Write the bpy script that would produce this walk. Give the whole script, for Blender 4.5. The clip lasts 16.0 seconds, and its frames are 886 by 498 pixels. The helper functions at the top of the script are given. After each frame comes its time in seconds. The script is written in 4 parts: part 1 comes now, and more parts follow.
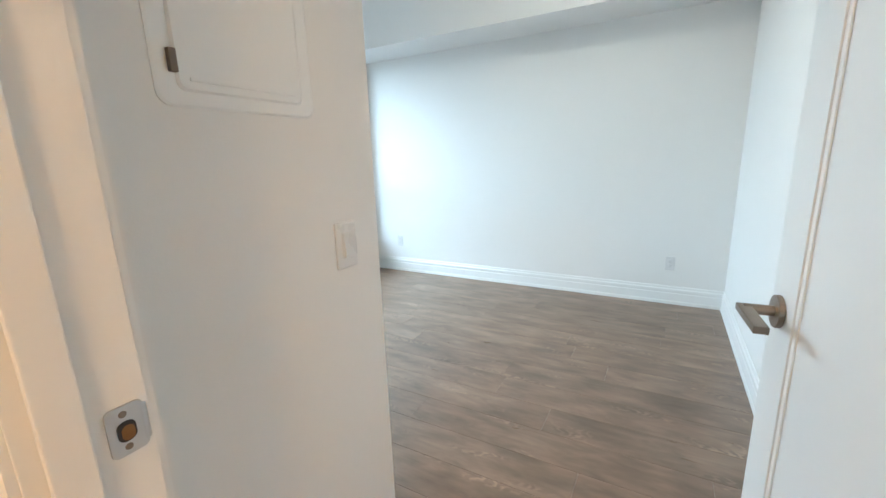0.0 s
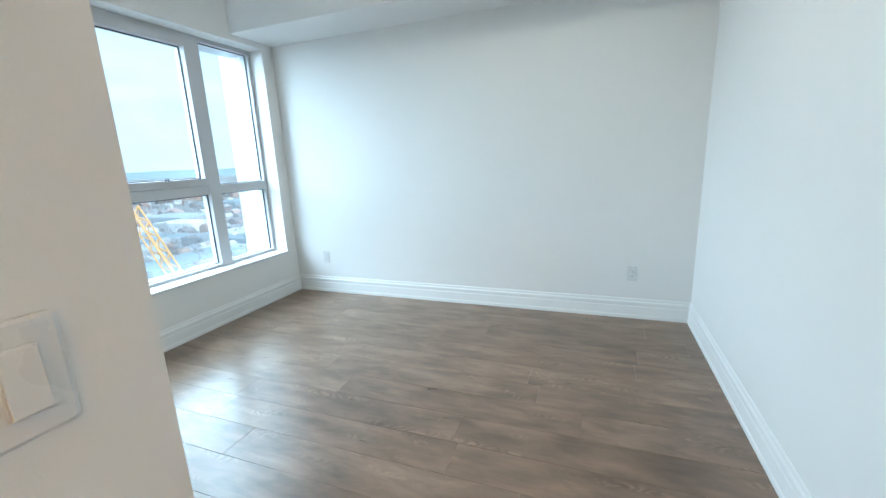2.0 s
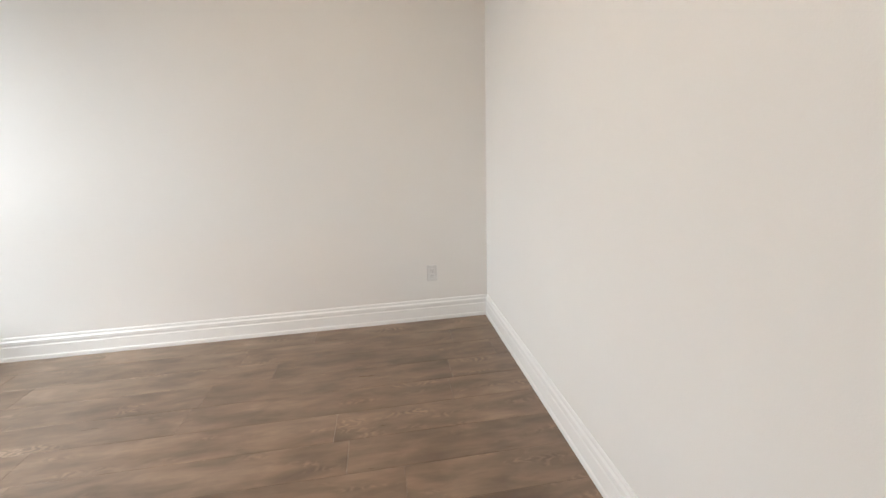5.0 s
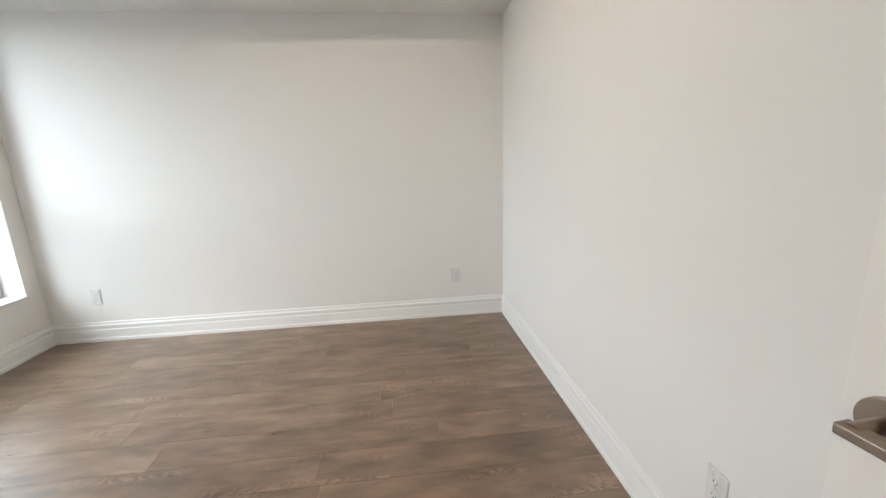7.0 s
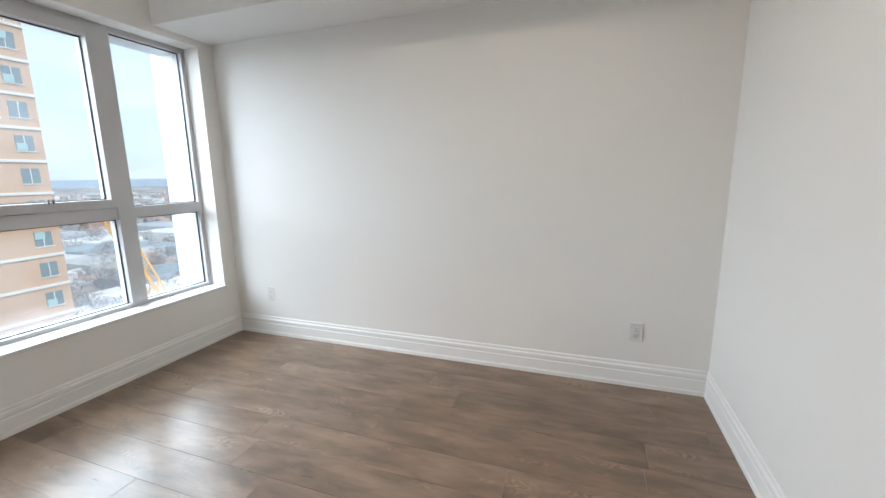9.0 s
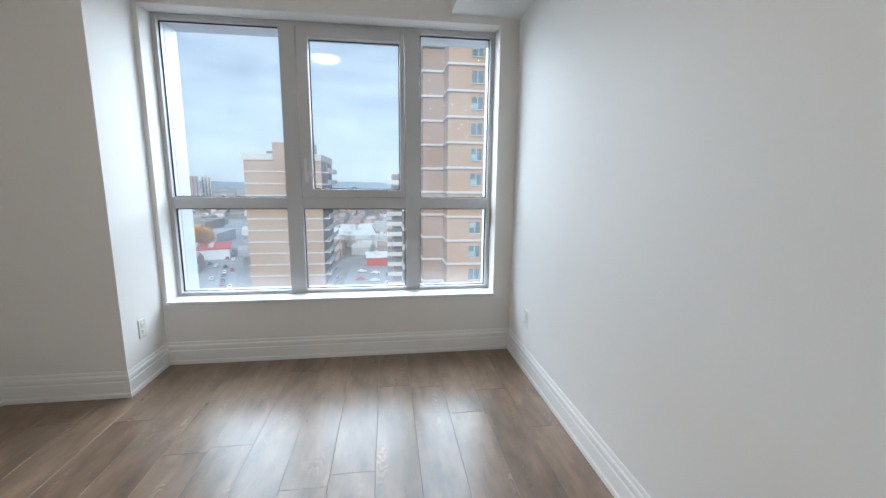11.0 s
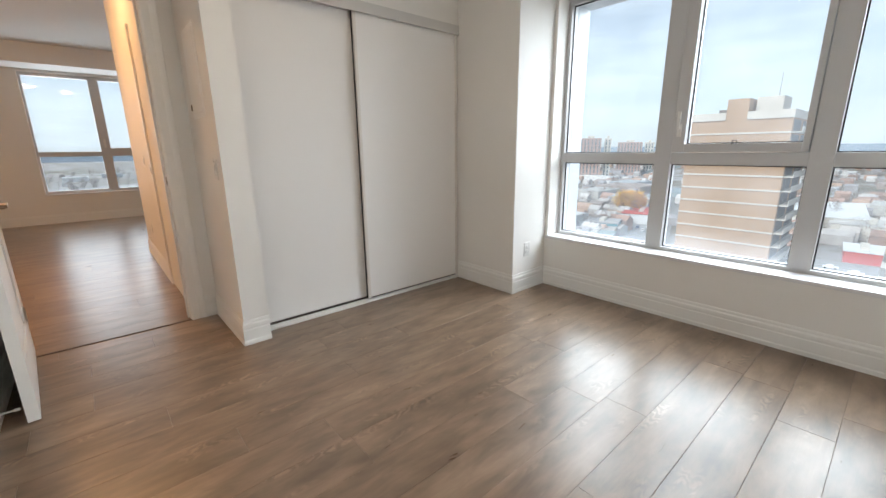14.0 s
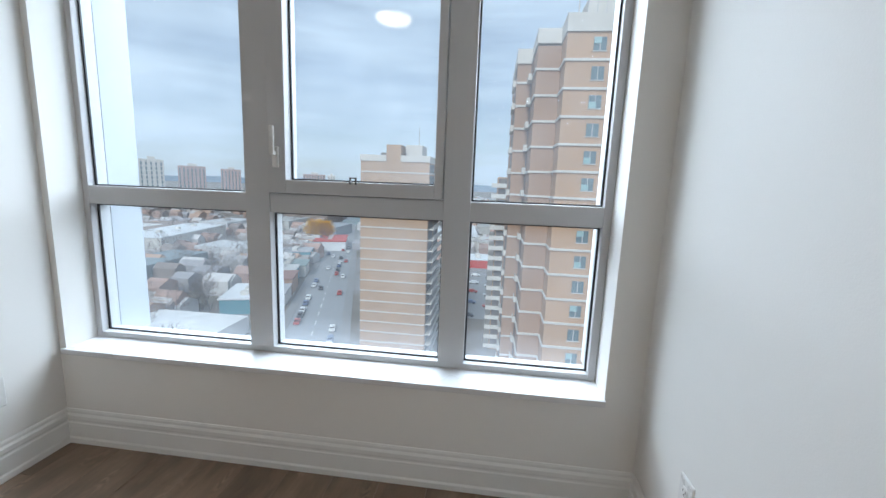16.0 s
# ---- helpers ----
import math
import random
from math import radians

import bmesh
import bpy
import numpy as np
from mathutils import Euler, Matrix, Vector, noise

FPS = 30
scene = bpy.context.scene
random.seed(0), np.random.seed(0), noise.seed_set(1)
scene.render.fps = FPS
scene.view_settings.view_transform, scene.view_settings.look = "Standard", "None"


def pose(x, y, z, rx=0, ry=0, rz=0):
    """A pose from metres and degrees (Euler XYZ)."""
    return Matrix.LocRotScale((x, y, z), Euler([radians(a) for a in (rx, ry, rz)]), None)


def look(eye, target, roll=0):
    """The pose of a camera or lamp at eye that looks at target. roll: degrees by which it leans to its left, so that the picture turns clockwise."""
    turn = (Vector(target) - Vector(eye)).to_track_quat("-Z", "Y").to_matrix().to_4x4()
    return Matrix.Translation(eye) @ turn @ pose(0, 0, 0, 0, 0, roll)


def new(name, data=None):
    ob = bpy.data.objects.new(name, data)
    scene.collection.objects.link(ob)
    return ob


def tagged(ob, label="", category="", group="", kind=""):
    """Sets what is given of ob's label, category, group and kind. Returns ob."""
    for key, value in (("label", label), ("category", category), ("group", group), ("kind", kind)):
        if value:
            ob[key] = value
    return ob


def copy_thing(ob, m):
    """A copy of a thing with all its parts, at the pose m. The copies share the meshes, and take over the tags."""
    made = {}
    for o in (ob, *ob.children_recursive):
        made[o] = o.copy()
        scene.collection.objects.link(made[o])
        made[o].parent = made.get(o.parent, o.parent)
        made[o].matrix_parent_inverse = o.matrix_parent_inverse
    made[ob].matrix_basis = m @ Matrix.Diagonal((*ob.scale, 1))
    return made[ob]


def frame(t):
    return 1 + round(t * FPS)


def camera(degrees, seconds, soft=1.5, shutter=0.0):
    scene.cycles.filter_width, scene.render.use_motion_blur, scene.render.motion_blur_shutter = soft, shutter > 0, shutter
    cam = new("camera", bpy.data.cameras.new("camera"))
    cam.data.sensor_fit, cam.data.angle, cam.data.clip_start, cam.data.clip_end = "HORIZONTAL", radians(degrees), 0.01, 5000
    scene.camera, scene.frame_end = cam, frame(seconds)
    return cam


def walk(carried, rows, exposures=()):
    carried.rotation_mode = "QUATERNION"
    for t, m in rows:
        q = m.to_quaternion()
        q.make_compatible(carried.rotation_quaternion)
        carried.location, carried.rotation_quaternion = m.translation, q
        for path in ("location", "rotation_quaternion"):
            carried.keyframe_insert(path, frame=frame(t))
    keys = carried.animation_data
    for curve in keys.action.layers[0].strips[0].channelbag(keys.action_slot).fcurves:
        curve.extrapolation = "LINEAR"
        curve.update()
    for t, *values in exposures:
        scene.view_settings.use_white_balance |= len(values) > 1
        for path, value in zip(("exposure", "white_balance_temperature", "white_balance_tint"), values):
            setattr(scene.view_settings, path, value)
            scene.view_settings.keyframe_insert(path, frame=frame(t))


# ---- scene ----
cam = camera(95.6, 16.0)
PATH = [
    (0, (-0.458, -3.729, 1.256), (-1.409, -2.024, 0.819), -1.8),
    (0.5, (-0.423, -3.713, 1.257), (-1.165, -1.905, 0.832), -2.2),
    (1, (-0.523, -3.585, 1.231), (-1.172, -1.747, 0.785), -2.8),
    (1.5, (-0.643, -3.432, 1.241), (-1.256, -1.582, 0.79), -2.8),
    (2, (-0.660, -3.162, 1.237), (-1.360, -1.34, 0.801), -2.5),
    (2.5, (-0.711, -2.894, 1.271), (-1.524, -1.125, 0.812), -1.9),
    (3, (-0.715, -2.556, 1.277), (-1.578, -0.809, 0.827), -2.9),
    (3.5, (-0.676, -2.273, 1.285), (-1.175, -0.384, 0.86), -1.9),
    (4, (-0.618, -2.229, 1.263), (-0.689, -0.277, 0.836), -1.5),
    (4.5, (-0.702, -2.419, 1.225), (-0.465, -0.496, 0.73), -1.6),
    (5, (-0.695, -2.646, 1.225), (-0.409, -0.733, 0.715), -2.1),
    (7.5, (-0.828, -3.15, 1.281), (-0.699, -1.195, 0.88), -1.6),
    (8, (-0.793, -3.059, 1.288), (-0.818, -1.095, 0.91), -1.3),
    (8.5, (-0.723, -2.851, 1.299), (-1.012, -0.908, 0.928), -1.0),
    (11, (-0.693, -0.872, 1.215), (-2.648, -0.6, 0.893), 0.5),
    (11.5, (-0.769, -0.615, 1.207), (-2.715, -0.949, 0.891), 1.2),
    (12, (-0.788, -0.453, 1.219), (-2.514, -1.415, 0.912), 1.0),
    (12.5, (-0.7, -0.374, 1.202), (-2.142, -1.725, 0.894), 0.5),
    (13, (-0.664, -0.358, 1.18), (-1.886, -1.905, 0.843), -0.7),
    (13.4, (-0.605, -0.375, 1.175), (-1.796, -1.928, 0.762), -0.9),
    (13.5, (-0.59, -0.371, 1.17), (-1.784, -1.917, 0.742), -0.8),
    (14, (-0.582, -0.358, 1.15), (-1.855, -1.824, 0.67), -0.7),
    (14.5, (-0.674, -0.328, 1.147), (-2.141, -1.605, 0.681), -0.6),
    (15, (-0.97, -0.421, 1.135), (-2.644, -1.43, 0.709), 0.4),
    (15.5, (-1.472, -0.499, 1.124), (-3.32, -1.16, 0.74), 1.2),
    (16, (-2.054, -0.555, 1.174), (-4.015, -0.787, 0.856), 2.2),
]

# white balance and exposure of the camera on the way
EXPO = [(0.0, 0.38, 5280, -2), (0.5, 0.43, 5150, -2), (1.0, 0.43, 5150, -2), (1.5, 0.46, 5200, -4), (2.0, 0.18, 5150, -4), (2.5, 0.02, 5450, 3), (3.0, -0.20, 6050, 7), (4.0, -0.32, 6450, 9), (4.5, -0.06, 6550, 11), (5.0, 0.07, 6700, 12), (7.5, 0.02, 6320, 9), (8.5, -0.04, 6200, 9),
        (11.0, -0.40, 5900, 8), (12.0, -0.34, 6250, 9), (13.4, -0.15, 6550, 9), (14.5, -0.20, 6400, 10), (15.5, -0.47, 6200, 10), (16.0, -0.59, 5900, 8)]
walk(cam, [(t, look(eye, target, roll)) for t, eye, target, roll in PATH], EXPO)

# ---------------------------------------------------------------- light
SUN_EL, SUN_ROT = radians(39), radians(105)
world = bpy.data.worlds.new("overcast_sky")
scene.world = world
world.use_nodes = True
wn, wl = world.node_tree.nodes, world.node_tree.links
wn.clear()
w_out = wn.new("ShaderNodeOutputWorld")
sky = wn.new("ShaderNodeTexSky")
sky.sky_type, sky.sun_disc = "NISHITA", False
sky.sun_elevation, sky.sun_rotation = SUN_EL, SUN_ROT
bg_sky = wn.new("ShaderNodeBackground")
bg_sky.inputs["Strength"].default_value = 0.12
wl.new(sky.outputs["Color"], bg_sky.inputs["Color"])
bg_cloud = wn.new("ShaderNodeBackground")
bg_cloud.inputs["Color"].default_value = (0.78, 0.89, 1.0, 1)
bg_cloud.inputs["Strength"].default_value = 1.18
w_co = wn.new("ShaderNodeTexCoord")
w_map = wn.new("ShaderNodeMapping")
w_map.inputs["Scale"].default_value = (1.0, 1.0, 7.0)
w_noise = wn.new("ShaderNodeTexNoise")
w_noise.inputs["Scale"].default_value = 2.6
w_noise.inputs["Detail"].default_value = 3.0
w_noise.inputs["Roughness"].default_value = 0.5
w_ramp = wn.new("ShaderNodeMapRange")
w_ramp.inputs["From Min"].default_value = 0.30
w_ramp.inputs["From Max"].default_value = 0.68
w_ramp.inputs["To Min"].default_value = 0.50
w_ramp.inputs["To Max"].default_value = 1.0
w_mix = wn.new("ShaderNodeMixShader")
wl.new(w_co.outputs["Generated"], w_map.inputs["Vector"])
wl.new(w_map.outputs["Vector"], w_noise.inputs["Vector"])
wl.new(w_noise.outputs["Fac"], w_ramp.inputs["Value"])
wl.new(w_ramp.outputs["Result"], w_mix.inputs["Fac"])
wl.new(bg_sky.outputs["Background"], w_mix.inputs[1])
wl.new(bg_cloud.outputs["Background"], w_mix.inputs[2])
wl.new(w_mix.outputs["Shader"], w_out.inputs["Surface"])

sun_data = bpy.data.lights.new("sun", "SUN")
sun_data.energy, sun_data.angle, sun_data.color = 3.6, radians(25), (1.0, 0.96, 0.9)
sun = new("sun", sun_data)
sun.matrix_world = look((0, 0, 60), (-44, 12, 23))


def window_light(name, at, rz, w, h, tilt, watts):
    """Added lamp boosting the sky's light at a window: into the room, and downwards."""
    data = bpy.data.lights.new(name, "AREA")
    data.shape, data.size, data.size_y, data.energy, data.color = "RECTANGLE", w, h, watts, (0.87, 0.94, 1.0)
    ob = new(name, data)
    ob.matrix_world = pose(*at, 90 - tilt, 0, rz)
    return ob


# unseen panel outside the facade, brighter than the sky it stands in for
window_light("bedroom_daylight", (-5.9, -1.85, 3.65), -90, 8.0, 4.6, 39, 1700)
window_light("living_daylight", (-1.12, -10.0, 1.46), 0, 2.1, 1.85, 0, 48)

# ---------------------------------------------------------------- materials


def material(name, colour, rough=0.6, metal=0.0, spec=0.5):
    m = bpy.data.materials.new(name)
    m.use_nodes = True
    b = m.node_tree.nodes["Principled BSDF"]
    b.inputs["Base Color"].default_value = (*colour, 1)
    b.inputs["Roughness"].default_value = rough
    b.inputs["Metallic"].default_value = metal
    b.inputs["Specular IOR Level"].default_value = spec
    return m


def nd(m, kind, **values):
    n = m.node_tree.nodes.new(kind)
    for key, value in values.items():
        n.inputs[key.replace("_", " ")].default_value = value
    return n


def wire(m, a, out, b, into):
    m.node_tree.links.new(a.outputs[out], b.inputs[into])


def bsdf(m):
    return m.node_tree.nodes["Principled BSDF"]


def mixed(m, fac_node, fac_out, c1, c2):
    """A colour between two, by a factor."""
    n = m.node_tree.nodes.new("ShaderNodeMix")
    n.data_type = "RGBA"
    n.inputs[6].default_value, n.inputs[7].default_value = (*c1, 1), (*c2, 1)
    m.node_tree.links.new(fac_node.outputs[fac_out], n.inputs[0])
    return n


def varied(name, c1, c2, rough, scale, fine, bump=0.05, metal=0.0, detail=4.0, spec=0.5):
    """A surface with broad variation of colour, fine grain and a light relief."""
    m = material(name, c1, rough, metal, spec)
    co = nd(m, "ShaderNodeTexCoord")
    broad = nd(m, "ShaderNodeTexNoise", Scale=scale, Detail=detail, Roughness=0.55)
    wire(m, co, "Object", broad, "Vector")
    col = mixed(m, broad, "Fac", c1, c2)
    m.node_tree.links.new(col.outputs[2], bsdf(m).inputs["Base Color"])
    grain = nd(m, "ShaderNodeTexNoise", Scale=fine, Detail=3.0)
    wire(m, co, "Object", grain, "Vector")
    rr = nd(m, "ShaderNodeMapRange", To_Min=max(rough - 0.08, 0.02), To_Max=rough + 0.08)
    wire(m, broad, "Fac", rr, "Value")
    wire(m, rr, "Result", bsdf(m), "Roughness")
    bp = nd(m, "ShaderNodeBump", Strength=bump, Distance=0.002)
    wire(m, grain, "Fac", bp, "Height")
    wire(m, bp, "Normal", bsdf(m), "Normal")
    return m


WALL = varied("wall_paint", (0.80, 0.785, 0.755), (0.77, 0.755, 0.725), 0.62, 1.4, 260, 0.12)
CEIL = varied("ceiling_paint", (0.82, 0.81, 0.79), (0.79, 0.78, 0.76), 0.85, 1.2, 120, 0.2)
TRIM = varied("trim_paint", (0.82, 0.815, 0.79), (0.79, 0.785, 0.765), 0.35, 3.0, 90, 0.04)
DOORW = varied("door_paint", (0.82, 0.82, 0.80), (0.80, 0.80, 0.78), 0.32, 2.0, 60, 0.05)
PANEL = varied("closet_panel", (0.84, 0.825, 0.81), (0.82, 0.805, 0.79), 0.42, 1.5, 400, 0.03)
FASCIA = varied("closet_fascia", (0.62, 0.61, 0.59), (0.58, 0.57, 0.555), 0.35, 3.0, 200, 0.03)
TRACK = varied("track_metal", (0.72, 0.71, 0.69), (0.62, 0.61, 0.60), 0.3, 6.0, 120, 0.03, 0.6)
STILE = varied("closet_stile", (0.76, 0.72, 0.68), (0.70, 0.665, 0.63), 0.35, 5.0, 150, 0.03)
PLASTIC = varied("white_plastic", (0.72, 0.71, 0.69), (0.69, 0.68, 0.66), 0.28, 8.0, 100, 0.01)
ALU = varied("window_frame_paint", (0.56, 0.56, 0.565), (0.52, 0.52, 0.525), 0.42, 4.0, 300, 0.04)
SILLM = varied("sill_paint", (0.72, 0.72, 0.72), (0.68, 0.68, 0.68), 0.28, 3.0, 80, 0.03)
GASKET = material("black_gasket", (0.012, 0.012, 0.014), 0.5)
SLOT = material("socket_slot", (0.02, 0.02, 0.02), 0.6)
NICKEL = varied("brushed_nickel", (0.30, 0.24, 0.185), (0.24, 0.19, 0.15), 0.30, 20.0, 500, 0.06, 1.0)
STEEL = varied("satin_steel", (0.62, 0.61, 0.59), (0.52, 0.51, 0.50), 0.33, 20.0, 500, 0.05, 1.0)
BRASSHOLE = varied("raw_wood_mortise", (0.24, 0.12, 0.04), (0.12, 0.06, 0.025), 0.8, 40.0, 200, 0.2)
LATCHM = varied("dark_latch", (0.22, 0.17, 0.13), (0.15, 0.12, 0.09), 0.45, 30.0, 200, 0.05)
GRILLE = varied("vent_metal", (0.55, 0.54, 0.52), (0.50, 0.49, 0.47), 0.45, 6.0, 200, 0.03)
DUCT = material("duct_dark", (0.03, 0.028, 0.026), 0.9)
THRESH = varied("threshold_strip", (0.12, 0.075, 0.05), (0.08, 0.05, 0.035), 0.45, 8.0, 100, 0.1)
RUBBER = varied("rubber_tip", (0.75, 0.74, 0.72), (0.68, 0.67, 0.65), 0.6, 30.0, 200, 0.05)

GLASS = bpy.data.materials.new("window_glass")
GLASS.use_nodes = True
GLASS.node_tree.nodes.clear()
g_out = nd(GLASS, "ShaderNodeOutputMaterial")
g_mix = nd(GLASS, "ShaderNodeMixShader")
g_lw = nd(GLASS, "ShaderNodeLayerWeight", Blend=0.5)
g_pw = nd(GLASS, "ShaderNodeMath")
g_pw.operation = "POWER"
g_pw.inputs[1].default_value = 5.0
wire(GLASS, g_lw, "Facing", g_pw, 0)
g_fr = nd(GLASS, "ShaderNodeMapRange", To_Min=0.018, To_Max=0.9)
wire(GLASS, g_pw, "Value", g_fr, "Value")
g_tr = nd(GLASS, "ShaderNodeBsdfTransparent", Color=(0.95, 0.975, 0.98, 1))
g_gl = nd(GLASS, "ShaderNodeBsdfGlossy", Roughness=0.004)
wire(GLASS, g_fr, "Result", g_mix, "Fac")
GLASS.node_tree.links.new(g_tr.outputs[0], g_mix.inputs[1])
GLASS.node_tree.links.new(g_gl.outputs[0], g_mix.inputs[2])
# thin dust film and painted city haze on the panes, streaked, thicker in places
g_film = nd(GLASS, "ShaderNodeBsdfTranslucent", Color=(0.86, 0.92, 1.0, 1))
g_co = nd(GLASS, "ShaderNodeTexCoord")
g_dust_haze = nd(GLASS, "ShaderNodeTexNoise", Scale=3.0, Detail=6.0, Roughness=0.6)
wire(GLASS, g_co, "Object", g_dust_haze, "Vector")
g_amount = nd(GLASS, "ShaderNodeMapRange", From_Min=0.3, From_Max=0.75, To_Min=0.016, To_Max=0.040)
wire(GLASS, g_dust_haze, "Fac", g_amount, "Value")
g_all = nd(GLASS, "ShaderNodeMixShader")
# grime and pale haze painted along the bottom edge of the lower panes
g_sep = nd(GLASS, "ShaderNodeSeparateXYZ")
wire(GLASS, g_co, "Object", g_sep, "Vector")
g_low = nd(GLASS, "ShaderNodeMapRange", From_Min=0.44, From_Max=0.60, To_Min=0.055, To_Max=0.0)
wire(GLASS, g_sep, "Z", g_low, "Value")
g_sum = nd(GLASS, "ShaderNodeMath")
wire(GLASS, g_amount, "Result", g_sum, 0)
wire(GLASS, g_low, "Result", g_sum, 1)
wire(GLASS, g_sum, "Value", g_all, "Fac")
GLASS.node_tree.links.new(g_mix.outputs[0], g_all.inputs[1])
GLASS.node_tree.links.new(g_film.outputs[0], g_all.inputs[2])
GLASS.node_tree.links.new(g_all.outputs[0], g_out.inputs[0])

LAMPGLASS = material("lamp_glass_lit", (0.9, 0.88, 0.84), 0.4)
bsdf(LAMPGLASS).inputs["Emission Color"].default_value = (1.0, 0.84, 0.66, 1)
bsdf(LAMPGLASS).inputs["Emission Strength"].default_value = 43.0
HALLGLASS = material("hall_lamp_glass_lit", (0.9, 0.85, 0.75), 0.4)
bsdf(HALLGLASS).inputs["Emission Color"].default_value = (1.0, 0.53, 0.22, 1)
bsdf(HALLGLASS).inputs["Emission Strength"].default_value = 50.0
LIVINGGLASS = material("living_lamp_glass_lit", (0.9, 0.85, 0.75), 0.4)
bsdf(LIVINGGLASS).inputs["Emission Color"].default_value = (1.0, 0.53, 0.22, 1)
bsdf(LIVINGGLASS).inputs["Emission Strength"].default_value = 118.0


def wood_floor():
    """Grey-brown laminate, grain along x, each board with its own tone."""
    m = material("laminate_floor", (0.2, 0.15, 0.11), 0.3, spec=0.6)
    info = nd(m, "ShaderNodeObjectInfo")
    co = nd(m, "ShaderNodeTexCoord")
    shift = nd(m, "ShaderNodeVectorMath")
    shift.operation = "MULTIPLY_ADD"
    shift.inputs[1].default_value = (37.0, 91.0, 13.0)
    m.node_tree.links.new(info.outputs["Random"], shift.inputs[0])
    wire(m, co, "Object", shift, 2)

    def stretched(sx, sy):
        mp = nd(m, "ShaderNodeMapping", Scale=(sx, sy, 1.0))
        wire(m, shift, "Vector", mp, "Vector")
        return mp

    def times(a, out, low, high, lo=0.0, hi=1.0):
        r = nd(m, "ShaderNodeMapRange", From_Min=lo, From_Max=hi, To_Min=low, To_Max=high)
        wire(m, a, out, r, "Value")
        return r

    def product(a, b):
        p = nd(m, "ShaderNodeMath")
        p.operation = "MULTIPLY"
        m.node_tree.links.new(a.outputs[0], p.inputs[0])
        m.node_tree.links.new(b.outputs[0], p.inputs[1])
        return p

    cloud = nd(m, "ShaderNodeTexNoise", Scale=1.0, Detail=4.0, Roughness=0.5, Distortion=0.3)
    wire(m, stretched(2.4, 6.5), "Vector", cloud, "Vector")
    grain = nd(m, "ShaderNodeTexNoise", Scale=1.0, Detail=7.0, Roughness=0.6, Distortion=0.5)
    wire(m, stretched(3.6, 26.0), "Vector", grain, "Vector")
    fibre = nd(m, "ShaderNodeTexNoise", Scale=1.0, Detail=3.0, Roughness=0.5)
    wire(m, stretched(14.0, 420.0), "Vector", fibre, "Vector")
    # arched figure round small knots, light and dark, in short streaks along the board
    rings = nd(m, "ShaderNodeTexWave", Scale=1.0, Distortion=12.0, Detail=3.0, Detail_Scale=1.8, Detail_Roughness=0.5)
    rings.bands_direction = "X"
    wire(m, stretched(6.0, 16.0), "Vector", rings, "Vector")
    knots = nd(m, "ShaderNodeTexNoise", Scale=1.0, Detail=2.0, Roughness=0.45)
    wire(m, stretched(3.4, 15.0), "Vector", knots, "Vector")
    where = times(knots, "Fac", 0.0, 1.0, 0.60, 0.74)
    figure = product(times(rings, "Fac", -0.14, 0.42, 0.25, 0.95), where)
    keep = nd(m, "ShaderNodeMath")
    keep.operation = "ADD"
    keep.inputs[0].default_value = 1.0
    m.node_tree.links.new(figure.outputs[0], keep.inputs[1])
    patch = nd(m, "ShaderNodeTexNoise", Scale=1.0, Detail=3.0, Roughness=0.55, Distortion=0.4)
    wire(m, stretched(4.6, 13.0), "Vector", patch, "Vector")
    hue = mixed(m, cloud, "Fac", (0.158, 0.100, 0.064), (0.226, 0.162, 0.113))
    tone = product(product(times(cloud, "Fac", 0.82, 1.18, 0.30, 0.70), times(grain, "Fac", 0.88, 1.12, 0.27, 0.73)), product(times(fibre, "Fac", 0.93, 1.07, 0.2, 0.8), times(info, "Random", 0.90, 1.10)))
    tone = product(product(tone, times(patch, "Fac", 0.76, 1.24, 0.30, 0.70)), keep)
    scaled = nd(m, "ShaderNodeVectorMath")
    scaled.operation = "SCALE"
    m.node_tree.links.new(hue.outputs[2], scaled.inputs[0])
    m.node_tree.links.new(tone.outputs[0], scaled.inputs["Scale"])
    m.node_tree.links.new(scaled.outputs[0], bsdf(m).inputs["Base Color"])
    wire(m, times(grain, "Fac", 0.25, 0.33), "Result", bsdf(m), "Roughness")
    bp = nd(m, "ShaderNodeBump", Strength=0.04, Distance=0.001)
    wire(m, grain, "Fac", bp, "Height")
    wire(m, bp, "Normal", bsdf(m), "Normal")
    return m


FLOOR = wood_floor()


def island_colours(name, colours, rough=0.8):
    """One colour out of several for every loose piece of a mesh."""
    m = material(name, colours[0], rough)
    geo = nd(m, "ShaderNodeNewGeometry")
    ramp = nd(m, "ShaderNodeValToRGB")
    ramp.color_ramp.interpolation = "CONSTANT"
    el = ramp.color_ramp.elements
    el[0].color = (*colours[0], 1)
    el[1].position, el[1].color = 1 / len(colours), (*colours[1], 1)
    for i in range(2, len(colours)):
        el.new(i / len(colours)).color = (*colours[i], 1)
    wire(m, geo, "Random Per Island", ramp, "Fac")
    dirt = nd(m, "ShaderNodeTexNoise", Scale=0.25, Detail=6.0)
    co = nd(m, "ShaderNodeTexCoord")
    wire(m, co, "Object", dirt, "Vector")
    dr = nd(m, "ShaderNodeMapRange", To_Min=0.7, To_Max=1.25)
    wire(m, dirt, "Fac", dr, "Value")
    sc = nd(m, "ShaderNodeVectorMath")
    sc.operation = "SCALE"
    m.node_tree.links.new(ramp.outputs["Color"], sc.inputs[0])
    m.node_tree.links.new(dr.outputs[0], sc.inputs["Scale"])
    m.node_tree.links.new(sc.outputs[0], bsdf(m).inputs["Base Color"])
    return m


